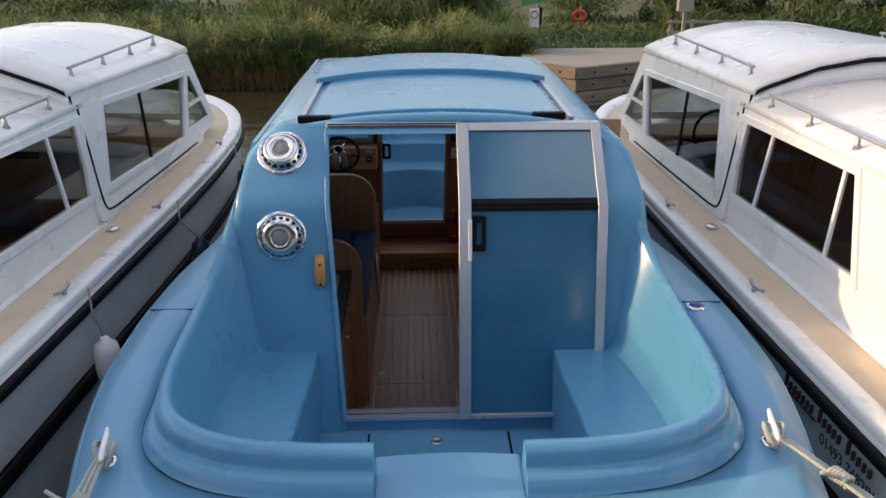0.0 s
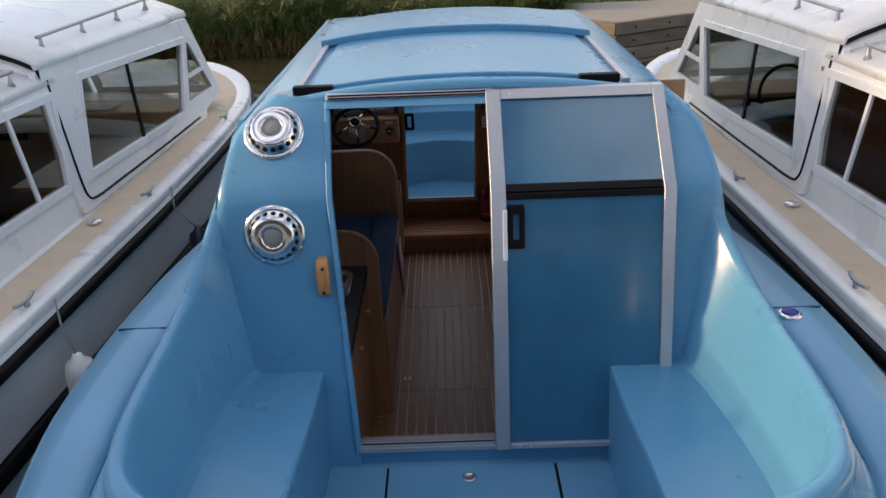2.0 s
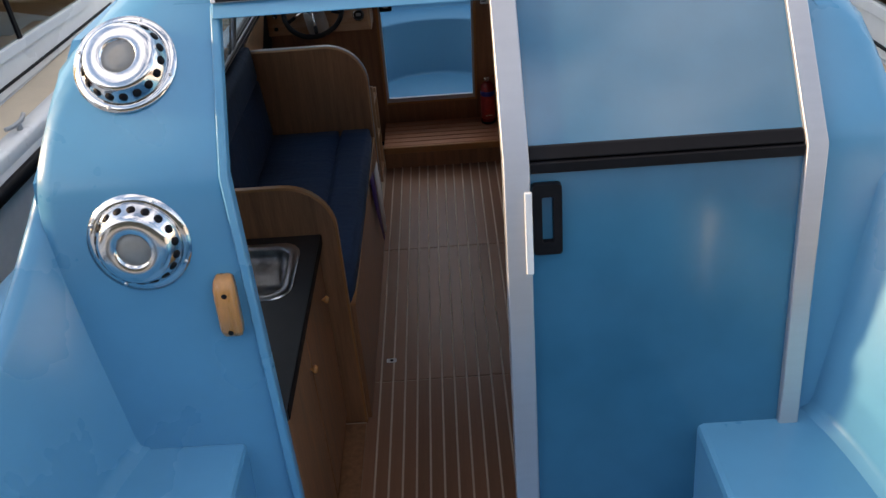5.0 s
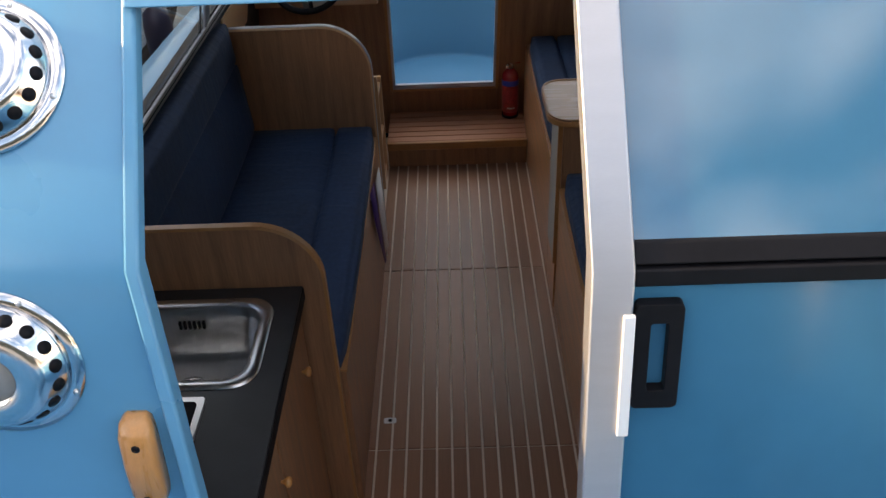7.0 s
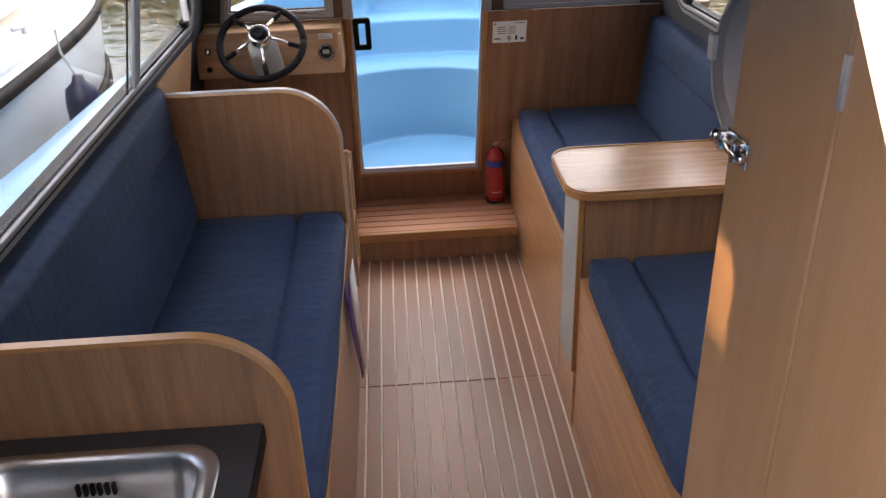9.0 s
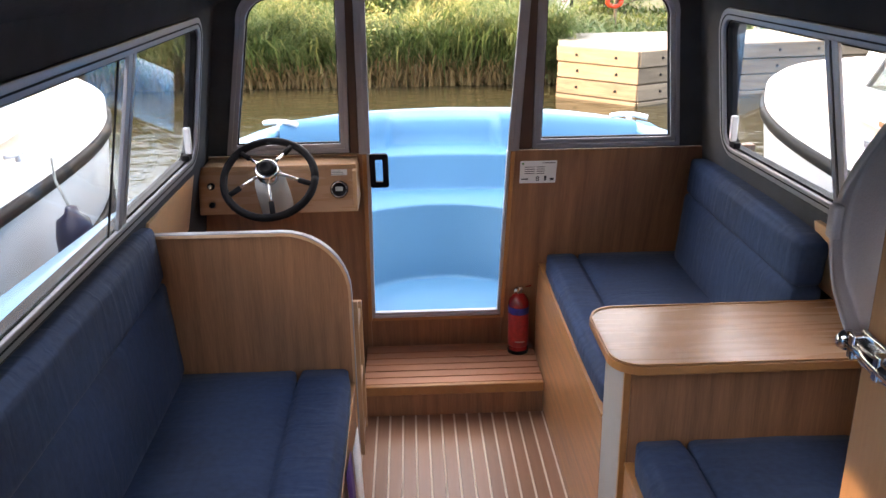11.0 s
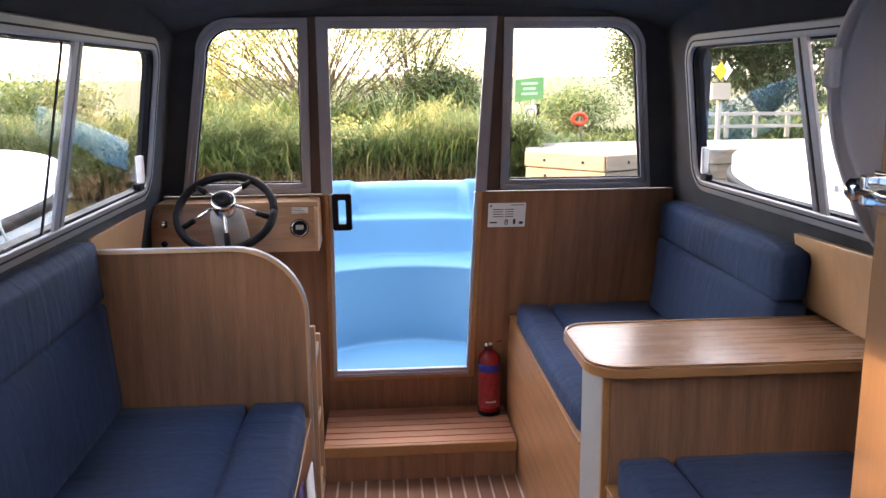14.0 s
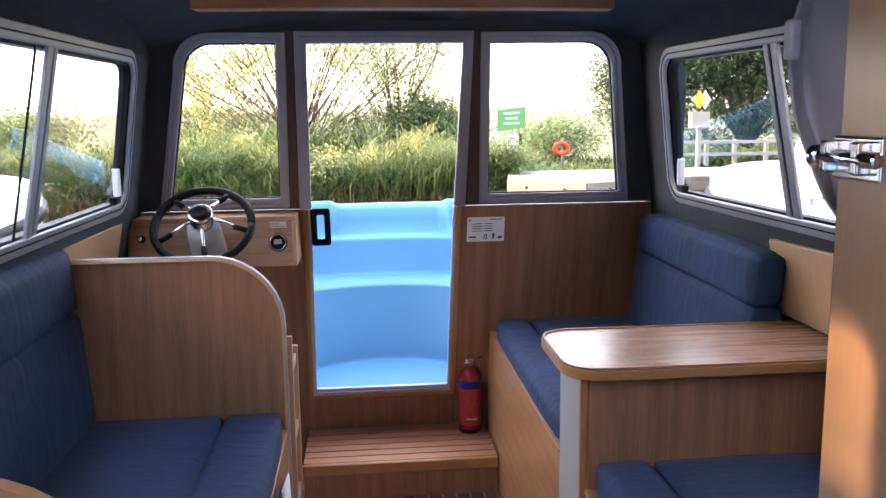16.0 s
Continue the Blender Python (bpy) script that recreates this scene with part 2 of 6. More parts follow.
def slab(name, outline, put, depth, mat, parent=None, label="", bevel=0.003, holes=()):
    """A flat board: a 2D outline (u, v), with holes, of the given depth; put(u, v, w) lays it into the world."""
    bm = bmesh.new()
    edges = []
    for loop in (outline, *holes):
        vs = [bm.verts.new((u, v, 0)) for u, v in loop]
        edges += [bm.edges.new((vs[i], vs[(i + 1) % len(vs)])) for i in range(len(vs))]
    bmesh.ops.triangle_fill(bm, edges=edges, use_beauty=True)
    ext = bmesh.ops.extrude_face_region(bm, geom=bm.faces[:])
    for v in ext["geom"]:
        if isinstance(v, bmesh.types.BMVert):
            v.co.z = depth
    for v in bm.verts:
        v.co = put(*v.co)
    bmesh.ops.recalc_face_normals(bm, faces=bm.faces)
    bmesh.ops.dissolve_limit(bm, angle_limit=0.01, verts=bm.verts, edges=bm.edges)
    me = bpy.data.meshes.new(name)
    bm.to_mesh(me)
    bm.free()
    me.materials.append(mat)
    ob = new(name, me)
    if bevel:
        b = ob.modifiers.new("soft edges", "BEVEL")
        b.width, b.segments, b.limit_method, b.angle_limit = bevel, 2, "ANGLE", radians(50)
    if label:
        tagged(ob, label)
    return under(ob, parent) if parent else ob


def rounded(u0, u1, v0, v1, r, n=6):
    """A rectangle's outline with rounded corners; r: one radius, or four (u0v0, u1v0, u1v1, u0v1)."""
    rs = r if isinstance(r, (tuple, list)) else (r,) * 4
    out = []
    for (u, v, su, sv, a0), q in zip(((u0, v0, 1, 1, 180), (u1, v0, -1, 1, 270), (u1, v1, -1, -1, 0), (u0, v1, 1, -1, 90)), rs):
        if q <= 0:
            out.append((u, v))
            continue
        for k in range(n + 1):
            a = radians(a0 + 90 * k / n)
            out.append((u + su * q + q * math.cos(a), v + sv * q + q * math.sin(a)))
    return out


def spline(points, n):
    """n places along a smooth curve through the points (of any dimension)."""
    p = [Vector(q) for q in points]
    p = [2 * p[0] - p[1], *p, 2 * p[-1] - p[-2]]
    out = []
    for k in range(n):
        s = k / (n - 1) * (len(p) - 3)
        i = min(int(s), len(p) - 4)
        t = s - i
        a, b, c, d = p[i:i + 4]
        out.append(0.5 * (2 * b + (c - a) * t + (2 * a - 5 * b + 4 * c - d) * t * t + (3 * b - a - 3 * c + d) * t ** 3))
    return out


def skin(name, rows, mat, parent=None, label="", closed=False, solid=0.0, side=-1, smooth=True, bevel=0.0):
    """A sheet through rows of places, all rows alike in length."""
    w = len(rows[0])
    v = [q for row in rows for q in row]
    f = []
    for i in range(len(rows) - 1):
        for j in range(w if closed else w - 1):
            k = (j + 1) % w
            f.append((i * w + j, i * w + k, (i + 1) * w + k, (i + 1) * w + j))
    if closed:
        f += [tuple(range(w)), tuple(range((len(rows) - 1) * w, len(rows) * w))]
    ob = add_mesh(name, v, f, mat, label=label, smooth=smooth, solid=solid, side=side, bevel=bevel)
    return under(ob, parent) if parent else ob


def tube(name, points, r, mat, parent=None, label="", sides=8, loop=False):
    """A round bar along the points; r: one radius or one for each point."""
    p = [Vector(q) for q in points]
    rs = r if isinstance(r, (list, tuple)) else [r] * len(p)
    rows, up = [], Vector((0.13, 0.21, 0.97)).normalized()
    for i, q in enumerate(p):
        d = (p[(i + 1) % len(p)] - p[i - 1]) if loop else (p[min(i + 1, len(p) - 1)] - p[max(i - 1, 0)])
        d.normalize()
        a = d.cross(up)
        if a.length < 0.05:
            a = d.cross(Vector((1, 0, 0)))
        a.normalize()
        b = d.cross(a)
        rows.append([q + rs[i] * (math.cos(k * 2 * math.pi / sides) * a + math.sin(k * 2 * math.pi / sides) * b) for k in range(sides)])
    if loop:
        rows.append(rows[0])
    return skin(name, rows, mat, parent, label, closed=True)


def lathe(name, profile, centre, axis, mat, parent=None, label="", n=24):
    """A turned shape: profile of (radius, height) along the axis from the centre."""
    z = Vector(axis).normalized()
    x = z.orthogonal().normalized()
    y = z.cross(x)
    rows = [[Vector(centre) + h * z + max(r, 1e-4) * (math.cos(2 * math.pi * k / n) * x + math.sin(2 * math.pi * k / n) * y) for k in range(n)] for r, h in profile]
    return skin(name, rows, mat, parent, label, closed=True)


def writing(name, text, size, m, mat, parent=None, depth=0.0005):
    """Raised lettering as a mesh."""
    cu = bpy.data.curves.new(name, "FONT")
    cu.body, cu.size, cu.extrude = text, size, depth
    tmp = bpy.data.objects.new(name, cu)
    me = bpy.data.meshes.new_from_object(tmp)
    bpy.data.objects.remove(tmp)
    me.materials.clear()
    me.materials.append(mat)
    me.transform(m)
    ob = new(name, me)
    return under(ob, parent) if parent else ob


# ---------------------------------------------------------------- ground, water, far bank
WATER = -0.14
ground_profile = [(-1200, 0.82), (-40, 0.82), (1.1, 0.80), (1.14, -1.3), (14.2, -1.3), (15.0, -0.10), (16.5, 0.0), (60, 0.1), (1500, 0.2)]
ground = skin("ground", [[(x, y, z) for y, z in ground_profile] for x in (-1500, -60, -20, 0, 20, 60, 1500)], M["soil"], smooth=False)
tagged(ground, "rough grassy earth along the river", "ground", kind="structure")


def water_material():
    m = bpy.data.materials.new("river_water")
    m.use_nodes = True
    n, l = m.node_tree.nodes, m.node_tree.links
    p = n["Principled BSDF"]
    p.inputs["Base Color"].default_value = (0.035, 0.032, 0.016, 1)
    p.inputs["Roughness"].default_value = 0.04
    p.inputs["IOR"].default_value = 1.33
    tc, mp = n.new("ShaderNodeTexCoord"), n.new("ShaderNodeMapping")
    mp.inputs["Scale"].default_value = (1, 1.8, 1)
    l.new(tc.outputs["Object"], mp.inputs["Vector"])
    a, b, s = n.new("ShaderNodeTexNoise"), n.new("ShaderNodeTexNoise"), n.new("ShaderNodeMath")
    a.inputs["Scale"].default_value, b.inputs["Scale"].default_value = 2.2, 9.0
    l.new(mp.outputs["Vector"], a.inputs["Vector"])
    l.new(mp.outputs["Vector"], b.inputs["Vector"])
    s.operation, s.inputs[1].default_value = "MULTIPLY_ADD", 0.35
    l.new(b.outputs["Fac"], s.inputs[0])
    l.new(a.outputs["Fac"], s.inputs[2])
    bp = n.new("ShaderNodeBump")
    bp.inputs["Strength"].default_value, bp.inputs["Distance"].default_value = 0.35, 0.05
    l.new(s.outputs[0], bp.inputs["Height"])
    l.new(bp.outputs["Normal"], p.inputs["Normal"])
    return m


water = skin("water", [[(-300, 1.14, WATER), (-300, 15.2, WATER)], [(300, 1.14, WATER), (300, 15.2, WATER)]], water_material(), smooth=False)
tagged(water, "still brown river water with soft ripples", "water", kind="structure")
quay = block("quay", (-30, 30), (-3, 1.25), (-1.3, 0.95), M["stone"], bevel=0.02)
tagged(quay, "plain grey concrete quay edge", "quay", kind="structure")

# unseen wall, added to keep low sky light off the aft-facing surfaces
sky_block_wall = block("wall_quay", (-26, 26), (-9.3, -9.0), (0.80, 6.2), M["sky_boards"], bevel=0)
tagged(sky_block_wall, "plain dark boarded wall, unseen, added behind the quay to block low sky", "wall", kind="structure")

# ---------------------------------------------------------------- the blue boat: hull and deck
SOLE, SEAT, CABIN = 0.42, 0.795, 0.0            # cockpit floor, cockpit seats, cabin floor


def deck_z(y):
    s = max(0.0, min(1.0, (2.9 - y) / 0.7))
    return 1.06 - 0.05 * max(0, y - 3.3) - 0.07 * s * s * (3 - 2 * s)


boat = thing("motor_cruiser", (0, 4.9, WATER), "sky blue fibreglass day cruiser moored stern to the quay", "boat")
SHIFT = -0.02
OUTER = [(0.0, 1.62), (0.45, 1.63), (0.80, 1.70), (1.02, 1.90), (1.12, 2.25), (1.18, 2.6), (1.205, 3.1), (1.19, 3.8), (1.13, 4.4),
         (1.10, 5.2), (1.09, 6.0), (1.05, 6.7), (0.95, 7.3), (0.78, 7.75), (0.45, 8.05), (0.0, 8.15)]
outer = spline(OUTER, 90)
for sgn in (1, -1):
    rows = []
    for q in outer:
        x, y = q.x * sgn + SHIFT, q.y
        z = deck_z(y)
        k = max(0.0, (y - 6.0) / 2.15)
        cx, cy = x * (1 - 0.10 - 0.35 * k * k), y + (0.12 if y < 2 else -0.28 * k)
        rows.append([(x * 0.985, y, z + 0.004), (x, y, z - 0.012), (x * 1.004, y, z - 0.05), (x * 0.985, y, z - 0.07),
                     (x * 0.975, y, z - 0.30), (cx, cy, WATER + 0.1), (cx * 0.95, cy, WATER - 0.25)])
    skin("hull_side", rows, M["blue"], boat, solid=0.02)


# cockpit coaming: rim places of one side, from the stern gate to the cabin
RIM = [(0.223, 2.30, 1.115), (0.45, 2.31, 1.115), (0.68, 2.36, 1.115), (0.85, 2.48, 1.115), (0.925, 2.66, 1.115), (0.948, 2.9, 1.12), (0.945, 3.15, 1.138), (0.925, 3.40, 1.20),
       (0.88, 3.58, 1.34), (0.83, 3.72, 1.50)]


rim = spline(RIM, 64)
DECK_IN = []
for sgn in (1, -1):
    rows = []
    for i, p in enumerate(rim):
        a, b = rim[max(i - 1, 0)], rim[min(i + 1, len(rim) - 1)]
        d = (b - a)
        out = Vector((d.y, -d.x, 0)).normalized()
        if i < 3:
            out = Vector((0, -1, 0))
        w = 1 - max(0, min(1, (p.y - 2.40) / 0.34))
        w = w * w * (3 - 2 * w)
        z0 = deck_z(p.y)
        f = max(0.0, min(1.0, (p.y - 2.3) / 0.55))
        inset = 0.05 + 0.035 * f + 0.045 * max(0.0, min(1.0, (p.y - 2.85) / 0.65))     # the inner side leans in towards the seat
        top = p.z - z0
        single = [(-0.024, -0.022), (-0.014, -0.007), (0.0, 0.0), (0.012, -0.003), (0.021, -0.012), (0.025, -0.026), (0.027, -0.042), (0.0285, -0.048), (0.030, -0.051), (0.031, -0.053), (0.033, -0.055), (0.036, 0.012 - top), (0.044, -top)]
        double = [(-0.026, -0.026), (-0.016, -0.008), (0.0, 0.0), (0.020, -0.001), (0.036, -0.009), (0.045, -0.024), (0.047, -0.044), (0.0475, -0.060), (0.052, -0.067), (0.078, -0.068), (0.096, -0.076), (0.104, 0.014 - top), (0.116, -top)]
        ring = [(s0 + (d0 - s0) * w, s1 + (d1 - s1) * w) for (s0, s1), (d0, d1) in zip(single, double)]
        inside = [(-inset - 0.03, 0.40 if p.y < 2.85 else SEAT - 0.02), (-inset - 0.022, SEAT + 0.002), (-inset - 0.004, SEAT + 0.010), (-inset + 0.004, SEAT + 0.03)]
        section = [Vector((p.x + out.x * o, p.y + out.y * o, z)) for o, z in inside]
        section += [Vector((p.x + out.x * o, p.y + out.y * o, p.z + dz)) for o, dz in ring]
        rows.append([(q.x * sgn + SHIFT, q.y, q.z) for q in section])
    end = rows[0] + [(rows[0][-1][0], rows[0][-1][1], 0.40)]
    under(add_mesh("coaming_end", end, [tuple(range(len(end)))], M["blue"]), boat)
    if sgn == 1:
        DECK_IN = [Vector(r[-1]) - Vector((SHIFT, 0, 0)) for r in rows]
    skin("coaming", rows, M["blue"], boat)

# side and stern deck, between the coaming's foot (then the cabin side) and the hull's edge
inner = [(0.0, DECK_IN[0].y)] + [(q.x, q.y) for q in DECK_IN[::6]] + [(0.93, 3.9), (0.935, 4.6), (0.93, 5.4), (0.90, 6.2), (0.86, 6.9), (0.80, 7.35), (0.62, 7.68), (0.35, 7.86), (0.0, 7.92)]
inn = spline(inner, 90)


def by_angle(points, n=80):
    c = Vector((0, 4.0))
    ang = [math.atan2(p[0], -(p[1] - c.y)) for p in points]
    out = []
    for k in range(n):
        a = math.pi * k / (n - 1)
        j = max(1, next((i for i, v in enumerate(ang) if v >= a - 1e-9), len(ang) - 1))
        t = (a - ang[j - 1]) / max(ang[j] - ang[j - 1], 1e-9)
        out.append(Vector(points[j - 1]).lerp(Vector(points[j]), min(max(t, 0), 1)))
    return out


o2, i2 = by_angle([Vector((q.x * 0.985, q.y)) for q in outer]), by_angle([Vector((q.x, q.y)) for q in inn])
for sgn in (1, -1):
    rows = []
    for a, b in zip(i2, o2):
        rows.append([((a.x + (b.x - a.x) * t) * sgn + SHIFT, a.y + (b.y - a.y) * t, deck_z(a.y + (b.y - a.y) * t) + 0.004 + 0.01 * math.sin(math.pi * t)) for t in (0, 0.33, 0.66, 1)])
    skin("deck", rows, M["deck_blue"], boat, solid=0.02)

# stern gate floor, cockpit floor with lifting hatch, seat boxes
slab("stern_step", [(-0.246, 1.98), (0.206, 1.98), (0.206, 2.42), (0.10, 2.432), (-0.02, 2.438), (-0.14, 2.432), (-0.246, 2.42)], lambda u, v, w: (u, v, 0.60 + w), 0.388, M["deck_blue"], boat, bevel=0.010)
block("cockpit_floor", (-0.9, 0.9), (2.3, 3.46), (SOLE - 0.04, SOLE - 0.004), M["deck_blue"], boat)
hatch = block("floor_hatch", (-0.325, 0.285), (2.55, 3.40), (SOLE - 0.006, SOLE + 0.004), M["deck_blue"], boat, bevel=0.003)
block("floor_joint", (-0.3335, -0.3245), (2.55, 3.40), (SOLE - 0.005, SOLE + 0.0015), M["black"], boat, bevel=0)
block("floor_joint", (0.2845, 0.2955), (2.55, 3.40), (SOLE - 0.005, SOLE + 0.0015), M["black"], boat, bevel=0)
block("floor_panel", (-0.7, -0.333), (2.4, 3.40), (SOLE - 0.006, SOLE + 0.004), M["deck_blue"], boat, bevel=0.003)
block("floor_panel", (0.295, 0.7), (2.4, 3.40), (SOLE - 0.006, SOLE + 0.004), M["deck_blue"], boat, bevel=0.003)
for sgn in (1, -1):
    x0 = 0.485 if sgn > 0 else 0.543
    out = [(x0, 3.50), (x0 + 0.005, 3.2), (x0 + 0.02, 2.95), (x0 + 0.022, 2.86)] + [(x0 + 0.14 - 0.115 * math.cos(a), 2.78 - 0.12 * math.sin(a)) for a in [k * math.pi / 16 for k in range(9)]] + [(x0 + 0.22, 2.64), (x0 + 0.25, 2.40), (0.97, 2.40), (0.97, 3.50)]
    slab("seat_box", [(u * sgn, v) for u, v in out], lambda u, v, w: (u, v, SOLE - 0.02 + w), SEAT - SOLE + 0.02, M["blue"], boat, bevel=0.015)

# ---------------------------------------------------------------- cabin shell
# section of the cabin side: (half width, height) from deck to roof
SIDE = [(0.955, 1.0), (0.95, 1.06), (0.872, 1.50), (0.845, 1.60), (0.75, 1.675), (0.55, 1.71), (0.28, 1.735), (0.0, 1.745)]


def roof_z(x):
    return 1.745 - 0.07 * abs(x / 0.72) ** 2.2


# roof with rounded shoulders
def shoulder(y):
    return [(-u, v) for u, v in SIDE[2:]] + [(u, v) for u, v in SIDE[2:-1][::-1]]


rows = []
for y in (3.86, 3.95, 4.4, 4.9, 5.3, 5.5, 5.7, 5.9, 6.1, 6.22, 6.30):
    k = max(0, y - 5.3)
    rows.append([(u, y, v - (0.02 * k + 0.12 * k * k) * (1 - 0.8 * min(1.0, abs(u) / 0.8)) - (0.012 if y < 3.9 else 0)) for u, v in shoulder(y)])
roof = skin("roof", rows, M["blue"], boat, solid=0.03)

# aft wall: lower part to the knee, then leaning forward to the roof
KNEE_Y, KNEE_Z, TOP_Y, TOP_Z = 3.60, 1.43, 3.87, 1.715


def aft(u, v, w):
    """x, height and depth into the boat on the bent aft wall."""
    if v <= KNEE_Z:
        y = 3.44 + 0.16 * (v - 0.5) / (KNEE_Z - 0.5)
    else:
        y = KNEE_Y + (TOP_Y - KNEE_Y) * (v - KNEE_Z) / (TOP_Z - KNEE_Z)
    return Vector((u, y + w, v))


def aft_sheet(name, xs, zs, mat, w0, w1, parent=None, label="", bevel=0.004):
    """A board that follows the bent aft wall, between two heights and two edges that may lean."""
    heights = [zs[0]] + ([KNEE_Z] if zs[0] < KNEE_Z < zs[1] else []) + [zs[1]]
    rows = []
    for z in heights:
        t = (z - zs[0]) / (zs[1] - zs[0])
        a = xs[0] if not isinstance(xs[0], tuple) else xs[0][0] + (xs[0][1] - xs[0][0]) * t
        b = xs[1] if not isinstance(xs[1], tuple) else xs[1][0] + (xs[1][1] - xs[1][0]) * t
        rows.append([aft(a, z, w0), aft(b, z, w0), aft(b, z, w1), aft(a, z, w1)])
    return skin(name, rows, mat, parent, label, closed=True, smooth=False, bevel=bevel)


wall_aft = thing("wall_aft", (0, 3.5, SOLE), "blue moulded aft cabin wall with a bend", "wall", kind="structure")


def aft_soft(u, v, w):
    """The aft wall with its bend rounded off."""
    return sum((aft(u, v + d, w) for d in (-0.03, -0.018, -0.006, 0.006, 0.018, 0.03)), Vector()) / 6 + Vector((0, 0, 0))


def cabin_side_x(z):
    return 0.964 - (z - 1.0) * 0.20 if z < 1.6 else 0.844 - (z - 1.6) * 1.2


for sgn in (-1, 1):
    rows = []
    for k in range(34):
        z = 0.40 + (TOP_Z - 0.40) * (k / 33) ** 0.75
        t = max(0.0, (z - KNEE_Z) / (TOP_Z - KNEE_Z))
        xo = 0.955 - 0.087 * (z - 0.40) / (KNEE_Z - 0.40) if z < KNEE_Z else 0.868 - 0.03 * t - 0.22 * t ** 3
        xs = max(cabin_side_x(z), xo + 0.004)
        xi = (0.43 + 0.062 * min(1.0, (z - 0.40) / (KNEE_Z - 0.40))) if sgn < 0 else 0.70
        row = [aft_soft(sgn * xs, z, 0.26), aft_soft(sgn * xs, z, 0.06), aft_soft(sgn * (xo * 0.35 + xs * 0.65), z, 0.022), aft_soft(sgn * xo, z, 0.004), aft_soft(sgn * (xo - 0.03), z, 0.0),
               aft_soft(sgn * (xo * 0.5 + xi * 0.5), z, 0.0), aft_soft(sgn * (xi + 0.01), z, 0.0), aft_soft(sgn * xi, z, 0.003), aft_soft(sgn * xi, z, 0.02)]
        rows.append([(q.x, q.y, z) for q in row])
    skin("wall_panel", rows, M["blue"], wall_aft)
block("threshold_wall", (-0.45, 0.72), (3.44, 3.52), (0.0, 0.47), M["blue"], wall_aft)
aft_sheet("door_header", (-0.50, 0.10), (1.707, 1.7245), M["alu"], -0.034, 0.03, wall_aft, bevel=0.002)
aft_sheet("door_lintel", (-0.50, 0.70), (1.679, 1.7065), M["blue"], -0.024, 0.05, wall_aft)

# raised rim of the doorway and its oak lipping
aft_sheet("door_rim", ((-0.447, -0.507), (-0.425, -0.487)), (0.47, 1.70), M["blue"], -0.014, 0.02, wall_aft, bevel=0.006)
for dz in (0.0135, 0.0215):
    aft_sheet("header_groove", (-0.49, 0.08), (1.696 + dz, 1.7005 + dz), M["black"], -0.036, -0.02, wall_aft, bevel=0)
# sill track
block("sill_track", (-0.43, 0.70), (3.425, 3.50), (0.472, 0.492), M["alu"], wall_aft, bevel=0.002)
block("sill_track_lip", (-0.43, 0.09), (3.428, 3.436), (0.492, 0.502), M["alu"], wall_aft, bevel=0.001)
block("sill_track_groove", (-0.43, 0.09), (3.444, 3.456), (0.4915, 0.4935), M["black"], wall_aft, bevel=0)
block("sill_track_lip", (-0.43, 0.09), (3.464, 3.472), (0.492, 0.502), M["alu"], wall_aft, bevel=0.001)
block("sill_wood", (-0.43, 0.10), (3.50, 3.54), (0.43, 0.468), M["teak_x"], wall_aft, bevel=0.004)

# sliding door, pushed half open: bent metal frame, two panels, rubber strip, pull
door = thing("door_aft", (0.39, 3.5, 0.49), "half open sliding door with blue panels in an aluminium frame", "door", kind="structure")
aft_sheet("door_stile", (0.072, 0.125), (0.49, 1.722), M["alu"], -0.045, 0.0, door, bevel=0.004)
aft_sheet("door_stile", (0.663, 0.706), (0.49, 1.722), M["alu"], -0.045, 0.0, door, bevel=0.004)
aft_sheet("door_rail", (0.125, 0.663), (1.694, 1.722), M["alu"], -0.043, -0.002, door, bevel=0.003)
aft_sheet("door_rail", (0.125, 0.663), (0.492, 0.512), M["alu"], -0.043, -0.002, door, bevel=0.003)
aft_sheet("lower_panel", (0.125, 0.663), (0.512, 1.406), M["door_worn"], -0.030, -0.018, door, bevel=0)
aft_sheet("upper_panel", (0.125, 0.663), (1.452, 1.694), M["door_blue"], -0.030, -0.018, door, bevel=0)
aft_sheet("rubber_strip", (0.125, 0.663), (1.406, 1.428), M["black"], -0.040, -0.012, door, bevel=0.003)
aft_sheet("rubber_strip", (0.125, 0.663), (1.432, 1.452), M["black"], -0.037, -0.012, door, bevel=0.003)
plate = slab("door_pull", rounded(0.128, 0.187, 1.238, 1.386, 0.008), lambda u, v, w: aft(u, v, -0.046 + w), 0.016, M["black"], door, "black plastic door pull", bevel=0.003,
             holes=[rounded(0.147, 0.169, 1.264, 1.360, 0.004)])
for x, z in ((0.16, 1.708), (0.63, 1.708), (0.16, 0.502), (0.20, 0.502)):
    lathe("screw", [(0.004, 0), (0.004, 0.002), (0.0, 0.0025)], aft(x, z, -0.043), (0, -1, 0.1), M["steel"], door, n=8)
aft_sheet("pull_edge", (0.112, 0.127), (1.20, 1.375), M["white"], -0.052, -0.045, door, bevel=0.002)


